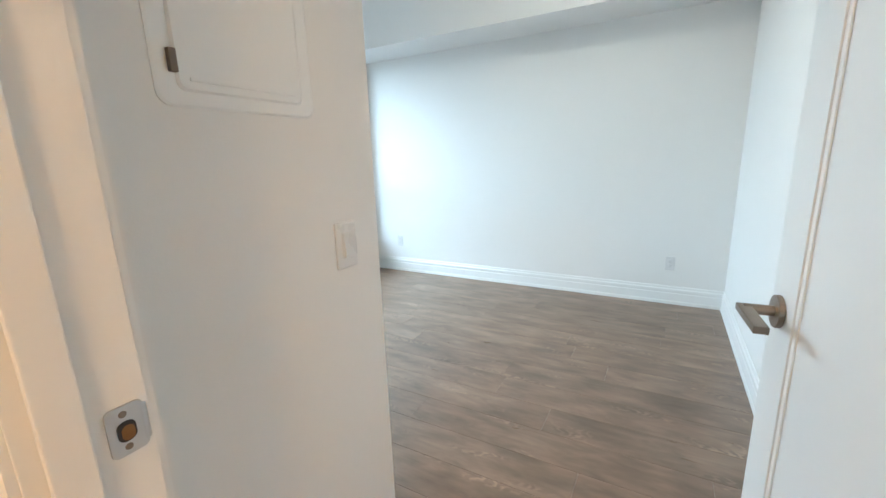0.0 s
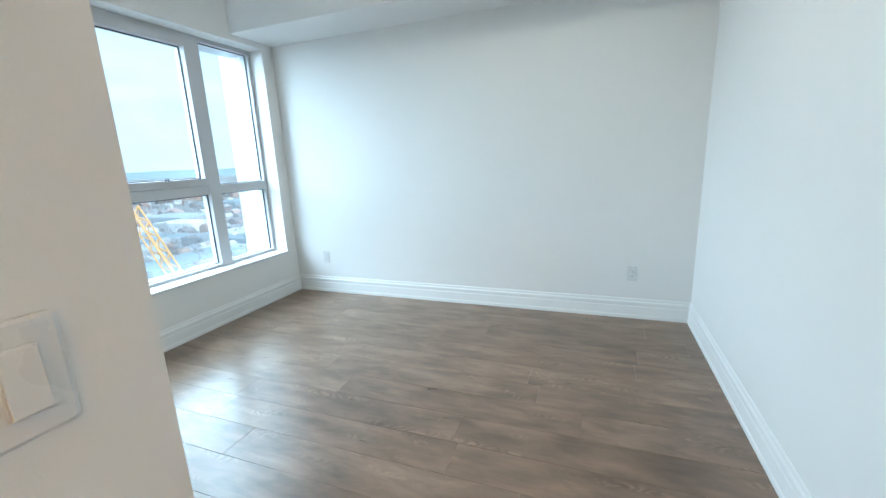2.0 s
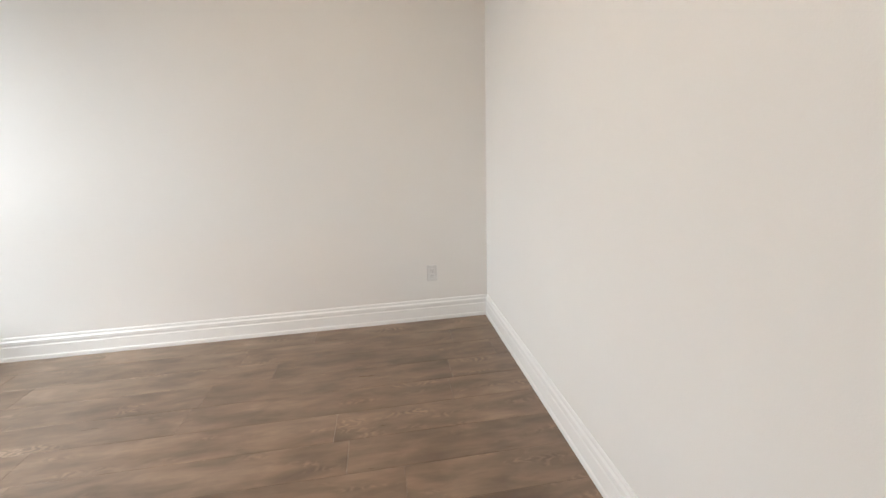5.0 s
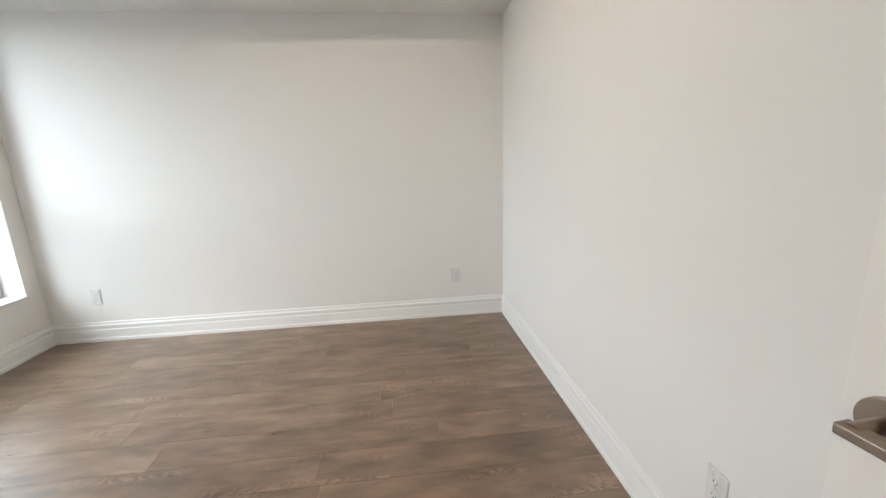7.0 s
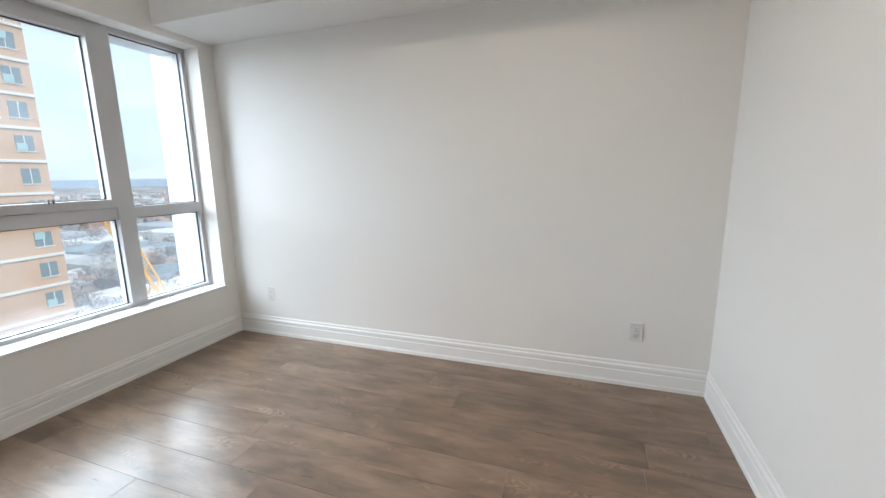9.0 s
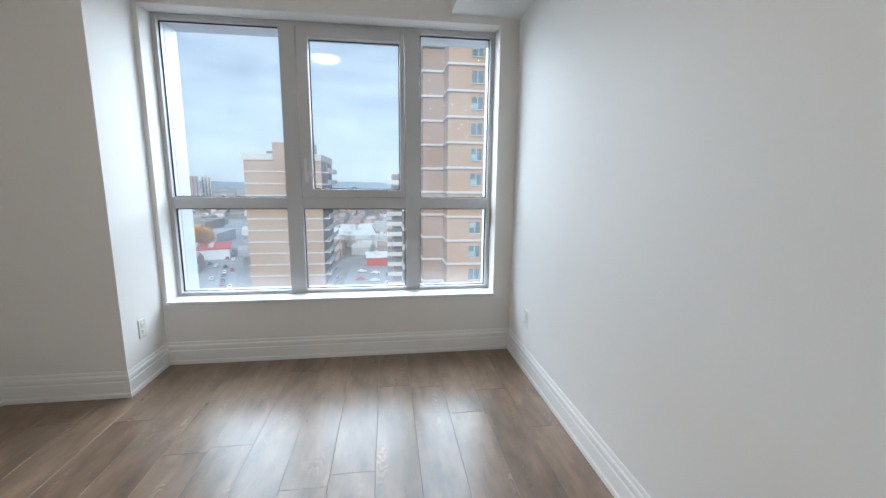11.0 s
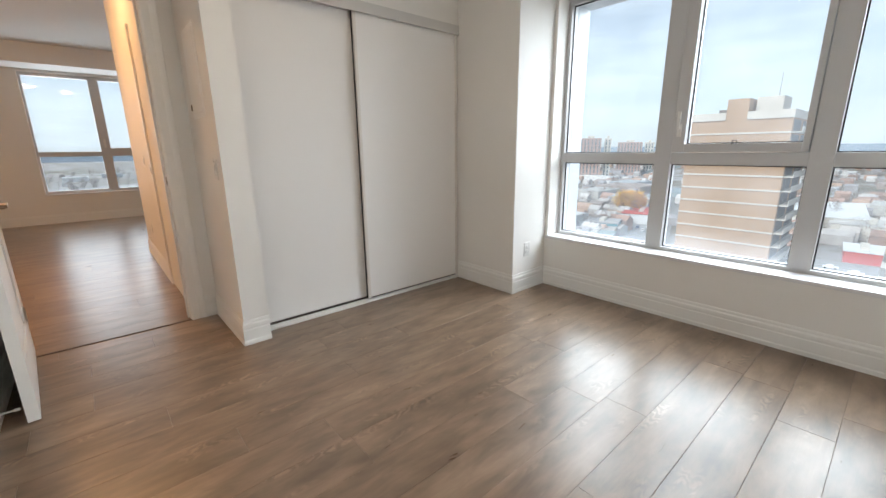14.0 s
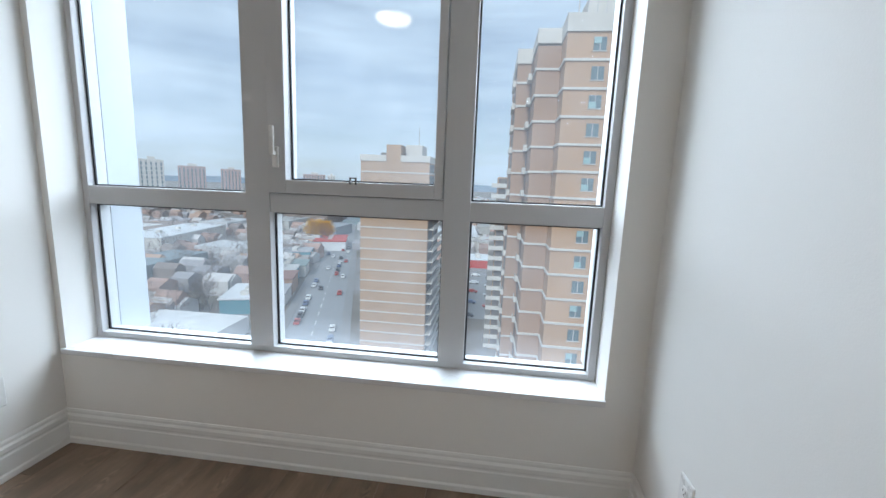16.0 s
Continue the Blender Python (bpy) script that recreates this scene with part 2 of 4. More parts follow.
def far_brick(name, c1, c2, mortar):
    m = material(name, c1, 0.85)
    co = nd(m, "ShaderNodeTexCoord")
    sep = nd(m, "ShaderNodeSeparateXYZ")
    wire(m, co, "Object", sep, "Vector")
    add = nd(m, "ShaderNodeMath")
    wire(m, sep, "X", add, 0)
    wire(m, sep, "Y", add, 1)
    com = nd(m, "ShaderNodeCombineXYZ")
    wire(m, add, "Value", com, "X")
    wire(m, sep, "Z", com, "Y")
    br = nd(m, "ShaderNodeTexBrick", Color1=(*c1, 1), Color2=(*c2, 1), Mortar=(*mortar, 1), Scale=1.0, Mortar_Size=0.012, Brick_Width=0.30, Row_Height=0.10)
    wire(m, com, "Vector", br, "Vector")
    stain = nd(m, "ShaderNodeTexNoise", Scale=0.18, Detail=7.0)
    wire(m, co, "Object", stain, "Vector")
    sr = nd(m, "ShaderNodeMapRange", To_Min=0.82, To_Max=1.15)
    wire(m, stain, "Fac", sr, "Value")
    sc = nd(m, "ShaderNodeVectorMath")
    sc.operation = "SCALE"
    m.node_tree.links.new(br.outputs["Color"], sc.inputs[0])
    m.node_tree.links.new(sr.outputs[0], sc.inputs["Scale"])
    m.node_tree.links.new(sc.outputs[0], bsdf(m).inputs["Base Color"])
    return m


BRICK_A = far_brick("tan_brick", (0.46, 0.295, 0.185), (0.41, 0.26, 0.16), (0.42, 0.33, 0.25))
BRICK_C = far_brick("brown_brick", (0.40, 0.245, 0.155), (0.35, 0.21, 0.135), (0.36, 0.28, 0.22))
BRICK_B = far_brick("orange_brick", (0.50, 0.31, 0.185), (0.45, 0.275, 0.165), (0.45, 0.34, 0.25))
CONCRETE = varied("pale_concrete", (0.66, 0.63, 0.58), (0.52, 0.49, 0.45), 0.85, 0.4, 8, 0.2)
FARGLASS = varied("far_window_glass", (0.10, 0.14, 0.16), (0.16, 0.22, 0.24), 0.12, 0.6, 3, 0.0)
ACUNIT = varied("window_unit_teal", (0.30, 0.45, 0.45), (0.26, 0.38, 0.39), 0.5, 1.0, 8, 0.05)
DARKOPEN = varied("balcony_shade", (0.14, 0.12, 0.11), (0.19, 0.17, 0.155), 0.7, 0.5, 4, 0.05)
EXTWHITE = varied("white_cladding", (0.46, 0.48, 0.51), (0.42, 0.44, 0.47), 0.5, 1.2, 40, 0.05)
ASPHALT = varied("asphalt", (0.24, 0.245, 0.25), (0.31, 0.315, 0.32), 0.9, 0.05, 2.0, 0.2)
PAVE = varied("parking_concrete", (0.30, 0.29, 0.28), (0.22, 0.22, 0.22), 0.9, 0.03, 1.0, 0.2)
CRANE = varied("crane_yellow", (0.75, 0.38, 0.03), (0.62, 0.31, 0.03), 0.5, 0.5, 5.0, 0.05)
HOUSES = island_colours("house_tones", [(0.34, 0.23, 0.19), (0.42, 0.40, 0.39), (0.46, 0.43, 0.41), (0.25, 0.21, 0.19), (0.56, 0.54, 0.53), (0.42, 0.29, 0.22), (0.32, 0.31, 0.32), (0.40, 0.27, 0.22)])
BLOCKS = island_colours("block_tones", [(0.62, 0.62, 0.62), (0.42, 0.41, 0.40), (0.25, 0.30, 0.32), (0.70, 0.69, 0.67), (0.33, 0.27, 0.24), (0.45, 0.44, 0.42), (0.40, 0.16, 0.12), (0.55, 0.55, 0.55), (0.36, 0.38, 0.40)])
BARE = island_colours("bare_trees", [(0.24, 0.20, 0.18), (0.27, 0.22, 0.195), (0.21, 0.18, 0.16), (0.28, 0.21, 0.165)])
YELLOW = island_colours("yellow_leaves", [(0.80, 0.50, 0.03), (0.72, 0.43, 0.03), (0.85, 0.56, 0.06)])


def ground_material():
    m = material("city_ground", (0.12, 0.11, 0.09), 0.95)
    co = nd(m, "ShaderNodeTexCoord")
    big = nd(m, "ShaderNodeTexNoise", Scale=0.011, Detail=8.0, Roughness=0.65)
    wire(m, co, "Object", big, "Vector")
    ramp = nd(m, "ShaderNodeValToRGB")
    el = ramp.color_ramp.elements
    el[0].position, el[0].color = 0.35, (0.12, 0.115, 0.08, 1)
    el[1].position, el[1].color = 0.66, (0.40, 0.38, 0.36, 1)
    el.new(0.47).color = (0.19, 0.16, 0.13, 1)
    el.new(0.56).color = (0.27, 0.26, 0.255, 1)
    wire(m, big, "Fac", ramp, "Fac")
    wire(m, ramp, "Color", bsdf(m), "Base Color")
    return m


GROUND = ground_material()

# ---------------------------------------------------------------- building helpers


def box(bm, x0, y0, z0, x1, y1, z1, bevel=0.0):
    m = Matrix.LocRotScale(((x0 + x1) / 2, (y0 + y1) / 2, (z0 + z1) / 2), None, (abs(x1 - x0), abs(y1 - y0), abs(z1 - z0)))
    made = bmesh.ops.create_cube(bm, size=1.0, matrix=m)["verts"]
    if bevel:
        edges = list({e for v in made for e in v.link_edges})
        bmesh.ops.bevel(bm, geom=edges, offset=bevel, segments=2, profile=0.6, affect="EDGES")
    return made


def cyl(bm, r0, r1, length, m, seg=24, bevel=0.0):
    """A round bar or disc along its own z, from 0 to length."""
    made = bmesh.ops.create_cone(bm, cap_ends=True, segments=seg, radius1=r0, radius2=r1, depth=length, matrix=m @ Matrix.Translation((0, 0, length / 2)))["verts"]
    if bevel:
        rims = [e for e in {e for v in made for e in v.link_edges} if len(e.link_faces) == 2 and any(len(f.verts) > 4 for f in e.link_faces)]
        bmesh.ops.bevel(bm, geom=rims, offset=bevel, segments=2, profile=0.6, affect="EDGES")


def mesh_of(name, bm, mat):
    me = bpy.data.meshes.new(name)
    bm.to_mesh(me)
    bm.free()
    me.materials.append(mat)
    return me


def part(name, bm, mat, parent, label=""):
    ob = new(name, mesh_of(name, bm, mat))
    ob.parent = parent
    return tagged(ob, label)


def solid(name, boxes, mat, bevel=0.0):
    bm = bmesh.new()
    for b in boxes:
        box(bm, *b, bevel)
    return new(name, mesh_of(name, bm, mat))


def setting(name, boxes, mat, label, category):
    return tagged(solid(name, boxes, mat), label, category, kind="structure")


def piece(name, boxes, mat, parent, label="", bevel=0.0):
    bm = bmesh.new()
    for b in boxes:
        box(bm, *b, bevel)
    return part(name, bm, mat, parent, label)


def thing(name, label, category, group="", kind="", at=None):
    ob = new(name)
    ob.empty_display_size = 0.1
    if at is not None:
        ob.matrix_basis = at
    return tagged(ob, label, category, group, kind)


def sweep(profile, path):
    """A moulding: profile of (depth, height) carried along a path on the floor plan, its depth to the right of the way, mitred at the turns."""
    bm = bmesh.new()
    rows = []
    pts = [Vector(p) for p in path]
    for i, p in enumerate(pts):
        a = (pts[i] - pts[i - 1]).normalized() if i else None
        b = (pts[i + 1] - pts[i]).normalized() if i < len(pts) - 1 else None
        na = Vector((a.y, -a.x)) if a else None
        nb = Vector((b.y, -b.x)) if b else None
        if na is None or nb is None:
            off = na or nb
        else:
            off = (na + nb) / (1 + na.dot(nb))
        rows.append([bm.verts.new((p.x + off.x * d, p.y + off.y * d, z)) for d, z in profile])
    n = len(profile)
    for r, s in zip(rows, rows[1:]):
        for k in range(n):
            bm.faces.new((r[k], r[(k + 1) % n], s[(k + 1) % n], s[k]))
    bm.faces.new(rows[0])
    bm.faces.new(rows[-1])
    bmesh.ops.recalc_face_normals(bm, faces=bm.faces)
    return bm


# ---------------------------------------------------------------- the shell
XR, YF = 0.014, 0.014          # right wall and far wall
XW, XP, YP = -3.46, -3.043, -2.339   # window wall, pillar's two faces
YC = -2.972                    # wall over the closet
XS, YS, XSI = -1.148, -2.861, -1.296  # stub beside the closet
XD, YD = -0.101, -2.689        # thicker wall behind the door
YDW, YDH = -3.535, -3.64        # the door wall's room and hall faces
OX0, OX1, OZ = -0.970, -0.162, 2.065  # door opening
HC, HB, YB = 2.75, 2.292, -0.445  # ceiling, bulkhead
WY0, WY1, WZ0, WZ1 = -2.31, -0.116, 0.408, 2.245  # window opening
XO = -3.85                     # outer face of the facade
HX, LY, LXE, LXW = -1.014, -9.83, 1.35, -4.6  # hall wall, living room
HYE = -6.28

setting("wall_north", [(XO, YF, 0, XR + 0.2, YF + 0.14, HC)], WALL, "off-white painted wall facing the door", "wall")
setting("wall_east", [(XR, YD, 0, XR + 0.2, YF, HC), (XD, YDW, 0, XR + 0.2, YD, HC)], WALL, "off-white painted wall, thicker behind the open door", "wall")
setting("wall_west", [(-3.69, YP - 0.1, 0, XW, YF, WZ0), (XO, YP - 0.1, 0, -3.69, YF, 0.29), (XO, WY1, WZ0, XW, YF, HC), (XO, YP - 0.1, WZ0, XW, WY0, HC), (XO, WY0, WZ1, XW, WY1, HC)], WALL,
        "off-white painted wall around a wide window", "wall")
setting("pillar", [(XW, YC - 0.7, 0, XP, YP, HC), (XO, YC - 0.7, 0, XW, YP - 0.1, HC)], WALL, "off-white boxed pillar between window and closet", "pillar")
setting("wall_closet", [(XP, YC - 0.12, 2.118, XSI, YC, HC)], WALL, "off-white wall over the closet", "wall")
setting("wall_stub", [(XSI, YDW, 0, XS, YS, HC)], WALL, "short off-white wall beside closet, with panel and switch", "wall")
setting("wall_closet_back", [(XP, YC - 0.70, 0, XSI, YC - 0.58, HC)], WALL, "plain back wall of the closet", "wall")
setting("wall_south", [(XSI, YDH, 0, OX0 - 0.019, YDW, HC), (OX1 + 0.019, YDH, 0, XR + 0.2, YDW, HC), (OX0 - 0.019, YDH, OZ - 0.002, OX1 + 0.019, YDW, HC)], WALL, "off-white wall with a doorway", "wall")
setting("wall_hall", [(HX - 0.14, HYE, 0, HX, YDH, HC), (LXW, HYE, 0, HX - 0.14, HYE + 0.14, HC)], WALL, "hall wall in warm lamp light", "wall")
setting("wall_living_east", [(LXE, LY, 0, LXE + 0.14, YDH, HC), (XR + 0.2, YDH, 0, LXE + 0.14, YDH + 0.14, HC)], WALL, "plain off-white wall of the living room", "wall")
setting("wall_living_west", [(LXW - 0.14, LY, 0, LXW, HYE + 0.14, HC)], WALL, "plain off-white wall of the living room", "wall")
LW0, LW1, LZ0, LZ1 = -2.20, -0.01, 0.49, 2.43
setting("wall_living_south", [(LXW - 0.14, LY - 0.2, 0, LXE + 0.14, LY, LZ0), (LXW - 0.14, LY - 0.2, LZ0, LW0, LY, HC), (LW1, LY - 0.2, LZ0, LXE + 0.14, LY, HC),
        (LW0, LY - 0.2, LZ1, LW1, LY, HC)], WALL, "off-white wall with a wide window", "wall")
setting("ceiling", [(XO, YDH, HC, XR + 0.2, YF + 0.14, HC + 0.15), (LXW - 0.14, LY - 0.2, HC, LXE + 0.14, YDH, HC + 0.15)], CEIL, "white painted ceiling", "ceiling")
setting("bulkhead", [(XW, YB, HB, XR, YF, HC)], CEIL, "white dropped ceiling strip along the wall", "bulkhead")
setting("bulkhead_living", [(LXW, LY, 2.47, LXE, LY + 0.62, HC)], CEIL, "white dropped ceiling strip over the living room window", "bulkhead")
floor = setting("floor", [(XO, YDH, -0.2, XR + 0.2, YF + 0.14, -0.009), (LXW - 0.14, LY - 0.2, -0.2, LXE + 0.14, YDH, -0.009)], THRESH, "grey-brown laminate plank floor", "floor")

BASE = [(0, 0), (0.016, 0), (0.016, 0.022), (0.012, 0.030), (0.012, 0.092), (0.0095, 0.098), (0.0095, 0.104), (0.0115, 0.110), (0.0115, 0.126), (0.006, 0.136), (0.006, 0.146), (0.003, 0.155), (0, 0.155)]


def skirting(path):
    tagged(new("baseboard", mesh_of("baseboard", sweep(BASE, path), TRIM)), "white stepped wooden baseboard", "baseboard", kind="structure")


skirting([(XP, YC), (XP, YP), (XW, YP), (XW, YF), (XR, YF), (XR, YD), (XD, YD), (XD, YDW)])
skirting([(OX0 - 0.095, YDW), (XS, YDW), (XS, YS), (XSI, YS)])
skirting([(LXW, LY + 0.001), (LXW, HYE), (HX, HYE), (HX, -4.66)])
skirting([(LXE, YDH), (LXE, LY), (LXW, LY)])

# door frame: lining, stops and casings
door_frame = thing("door_frame_1", "white painted wooden door frame and casing", "door frame", kind="structure")
piece("jamb", [(OX0 - 0.02, YDH - 0.004, 0, OX0, YDW + 0.004, OZ)], TRIM, door_frame, bevel=0.001)
piece("jamb", [(OX1, YDH - 0.004, 0, OX1 + 0.02, YDW + 0.004, OZ)], TRIM, door_frame, bevel=0.001)
piece("head", [(OX0, YDH - 0.004, OZ - 0.02, OX1, YDW + 0.004, OZ)], TRIM, door_frame)
piece("door_stop_strip", [(OX0, -3.627, 0, OX0 + 0.012, -3.590, OZ - 0.02)], TRIM, door_frame, bevel=0.002)
piece("door_stop_strip", [(OX1 - 0.012, -3.627, 0, OX1, -3.590, OZ - 0.02)], TRIM, door_frame, bevel=0.002)
CASING = [(0.0, 0.0), (0.0, 0.012), (0.012, 0.016), (0.05, 0.012), (0.07, 0.018), (0.085, 0.018), (0.09, 0.014), (0.09, 0.0)]


def casing(x, way, y, out):
    """An upright door casing from the floor to the head; way: which side of the opening, out: which side of the wall."""
    bm = bmesh.new()
    low = [bm.verts.new((x + way * w, y + out * d, 0)) for w, d in CASING]
    top = [bm.verts.new((x + way * w, y + out * d, OZ + 0.075)) for w, d in CASING]
    for k in range(len(CASING)):
        j = (k + 1) % len(CASING)
        bm.faces.new((low[k], low[j], top[j], top[k]))
    bm.faces.new(low)
    bm.faces.new(top)
    bmesh.ops.recalc_face_normals(bm, faces=bm.faces)
    part("casing", bm, TRIM, door_frame)


for wall_y, out in ((YDW + 0.0005, 1), (YDH - 0.0005, -1)):
    casing(OX0 - 0.003, -1, wall_y, out)
    if out < 0:
        casing(OX1 + 0.003, 1, wall_y, out)
    piece("casing_head", [(OX0 - 0.003, wall_y, OZ + 0.003, OX1 + 0.003, wall_y + out * 0.016, OZ + 0.075)], TRIM, door_frame, bevel=0.002)
def disc_plate(y, z, w, h, r, x, t):
    """A thin plate on the jamb with rounded corners, its face towards the opening."""
    bm = bmesh.new()
    ring = [(cy + r * math.cos(radians(a0 + 18 * k)), cz + r * math.sin(radians(a0 + 18 * k))) for cy, cz, a0 in ((y + w - r, z + h - r, 0), (y - w + r, z + h - r, 90), (y - w + r, z - h + r, 180), (y + w - r, z - h + r, 270)) for k in range(6)]
    back = [bm.verts.new((x, p, q)) for p, q in ring]
    face = [bm.verts.new((x + t, y + (p - y) * 0.98, z + (q - z) * 0.985)) for p, q in ring]
    for k in range(len(ring)):
        j = (k + 1) % len(ring)
        bm.faces.new((back[k], back[j], face[j], face[k]))
    bm.faces.new(face)
    bm.faces.new(back)
    bmesh.ops.recalc_face_normals(bm, faces=bm.faces)
    return bm


strike = part("strike_plate", disc_plate(-3.556, 0.970, 0.019, 0.030, 0.007, OX0 - 0.001, 0.0035), STEEL, door_frame, "satin steel strike plate")
bm = bmesh.new()
cyl(bm, 0.007, 0.007, 0.046, pose(OX0 - 0.0042, -3.539, 0.947, 0, 0, 0), 20, 0.002)
part("strike_lip", bm, STEEL, strike)
part("mortise_rim", disc_plate(-3.557, 0.969, 0.0095, 0.0125, 0.008, OX0 + 0.0022, 0.0009), GASKET, strike, "dark rim of the bolt hole")
part("mortise", disc_plate(-3.556, 0.967, 0.0065, 0.009, 0.006, OX0 + 0.0028, 0.0009), BRASSHOLE, strike, "raw wooden bolt hole")
for z in (0.950, 0.990):
    bm = bmesh.new()
    cyl(bm, 0.0042, 0.0036, 0.0012, pose(OX0 + 0.0024, -3.558, z, 0, 90, 0), 12)
    part("screw", bm, LATCHM, strike, "small dark screw")
setting("threshold", [(OX0, -3.545, -0.004, OX1, -3.528, 0.004)], THRESH, "dark threshold strip in the doorway", "threshold")
hall_trim = setting("trim_hall", [(HX, -4.66, 0, HX + 0.016, -4.57, 2.13)], TRIM, "white door casing on the hall wall", "trim")
piece("strike_plate", [(HX + 0.0155, -4.628, 0.975, HX + 0.019, -4.596, 1.035)], NICKEL, hall_trim, "dark nickel strike plate", bevel=0.001)

# ---------------------------------------------------------------- window of the bedroom
XG, FX0, FX1 = -3.640, -3.690, -3.598   # glass, frame's outer and inner faces
window = thing("window_1", "wide six-light window with pale grey aluminium frame", "window", kind="structure")


def bar(y0, z0, y1, z1, name="frame_bar", x1=FX1, x0=FX0):
    return piece(name, [(x0, y0, z0, x1, y1, z1)], ALU, window, bevel=0.003)


Z0, ZT0, ZT1, Z1 = 0.430, 1.035, 1.112, WZ1
bar(WY0, Z0, WY0 + 0.028, Z1, "frame_jamb")
bar(WY1 - 0.030, Z0, WY1, Z1, "frame_jamb")
bar(WY0 + 0.028, Z1 - 0.034, WY1 - 0.030, Z1, "frame_head")
bar(WY0 + 0.028, Z0, WY1 - 0.030, Z0 + 0.026, "frame_foot")
M1a, M1b, M2a, M2b = -1.556, -1.452, -0.742, -0.638
bar(M1a, Z0 + 0.026, M1b, Z1 - 0.034, "mullion", FX1 + 0.006)
bar(M2a, Z0 + 0.026, M2b, Z1 - 0.034, "mullion", FX1 + 0.006)
for a, b in ((WY0 + 0.028, M1a), (M1b, M2a), (M2b, WY1 - 0.030)):
    bar(a, ZT0, b, ZT1, "transom")


def pane(y0, z0, y1, z1, parent):
    g = piece("pane", [(XG - 0.003, y0 - 0.004, z0 - 0.004, XG + 0.003, y1 + 0.004, z1 + 0.004)], GLASS, parent, "clear window glass")
    g.visible_shadow = False
    for nm, b in (("gasket", (y0, z0, y0 + 0.007, z1)), ("gasket", (y1 - 0.007, z0, y1, z1)), ("gasket", (y0 + 0.007, z0, y1 - 0.007, z0 + 0.006)), ("gasket", (y0 + 0.007, z1 - 0.007, y1 - 0.007, z1))):
        piece(nm, [(XG + 0.003, b[0], b[1], XG + 0.010, b[2], b[3])], GASKET, parent)


pane(WY0 + 0.028, Z0 + 0.026, M1a, ZT0, window)
pane(M1b, Z0 + 0.026, M2a, ZT0, window)
pane(M2b, Z0 + 0.026, WY1 - 0.030, ZT0, window)
pane(WY0 + 0.028, ZT1, M1a, Z1 - 0.034, window)
pane(M2b, ZT1, WY1 - 0.030, Z1 - 0.034, window)
S0, S1, SZ0, SZ1 = -1.448, -0.746, ZT1 + 0.003, Z1 - 0.036
sash = piece("sash", [(FX0 + 0.01, S0, SZ0, FX1 + 0.018, -1.374, SZ1), (FX0 + 0.01, -0.778, SZ0, FX1 + 0.018, S1, SZ1), (FX0 + 0.01, -1.374, SZ0, FX1 + 0.018, -0.778, 1.168), (FX0 + 0.01, -1.374, 2.146, FX1 + 0.018, -0.778, SZ1)],
             ALU, window, "pale grey opening sash", bevel=0.003)
pane(-1.374, 1.168, -0.778, 2.146, sash)
bm = bmesh.new()
box(bm, FX1 + 0.018, -1.424, 1.215, FX1 + 0.030, -1.398, 1.295, 0.004)
box(bm, FX1 + 0.030, -1.419, 1.262, FX1 + 0.046, -1.403, 1.278, 0.004)
box(bm, FX1 + 0.044, -1.421, 1.262, FX1 + 0.056, -1.401, 1.372, 0.005)
part("sash_handle", bm, PLASTIC, sash, "white lever handle")
bm = bmesh.new()
box(bm, FX1 + 0.018, -1.108, 1.160, FX1 + 0.030, -1.104, 1.186)
box(bm, FX1 + 0.018, -1.086, 1.160, FX1 + 0.030, -1.082, 1.186)
box(bm, FX1 + 0.018, -1.108, 1.182, FX1 + 0.030, -1.082, 1.186)
part("sash_catch", bm, GASKET, sash, "small black catch")
piece("window_sill", [(FX0, WY0 - 0.012, 0.408, XW + 0.016, WY1 + 0.002, 0.431)], SILLM, window, "white painted sill board", bevel=0.003)
# white lining of the opening outside the glass
piece("outer_reveal", [(XO - 0.005, -2.31, 0.40, FX0 - 0.003, -2.282, 2.25), (-4.03, -0.06, 0.30, XO - 0.001, 0.154, 2.75), (XO - 0.01, -2.282, 2.222, FX0 - 0.003, -0.118, 2.25), (XO - 0.01, -2.282, 0.27, FX0 - 0.003, -0.118, 0.31)],
      EXTWHITE, window, "white cladding around the opening")

# living room window
win2 = thing("window_2", "wide window with grey frame in the living room", "window", kind="structure")
LYF = LY - 0.10
for b in ((LW0, LZ0, LW0 + 0.05, LZ1), (LW1 - 0.03, LZ0, LW1, LZ1), (LW0 + 0.05, LZ1 - 0.05, LW1 - 0.03, LZ1), (LW0 + 0.05, LZ0, LW1 - 0.03, LZ0 + 0.05), (-0.985, LZ0 + 0.05, -0.845, LZ1 - 0.05), (-1.72, LZ0 + 0.05, -1.60, LZ1 - 0.05),
          (LW0 + 0.05, 1.11, -1.72, 1.19), (-1.60, 1.11, -0.985, 1.25), (-0.845, 1.11, LW1 - 0.03, 1.19)):
    piece("frame_bar", [(b[0], LYF - 0.04, b[1], b[2], LYF + 0.05, b[3])], ALU, win2, bevel=0.003)
for a, b in ((LW0 + 0.05, -1.72), (-1.60, -0.985), (-0.845, LW1 - 0.03)):
    for c, d in ((LZ0 + 0.05, 1.11), (1.19, LZ1 - 0.05)):
        g = piece("pane", [(a - 0.004, LYF - 0.003, c, b + 0.004, LYF + 0.003, d)], GLASS, win2, "clear window glass")
        g.visible_shadow = False
piece("window_sill", [(LW0 - 0.01, LYF, LZ0 - 0.02, LW1 + 0.01, LY + 0.02, LZ0 + 0.002)], SILLM, win2, "white painted sill board", bevel=0.003)
bm = bmesh.new()
box(bm, -0.93, LYF + 0.05, 1.26, -0.90, LYF + 0.08, 1.40, 0.004)
part("sash_handle", bm, PLASTIC, win2, "white lever handle")

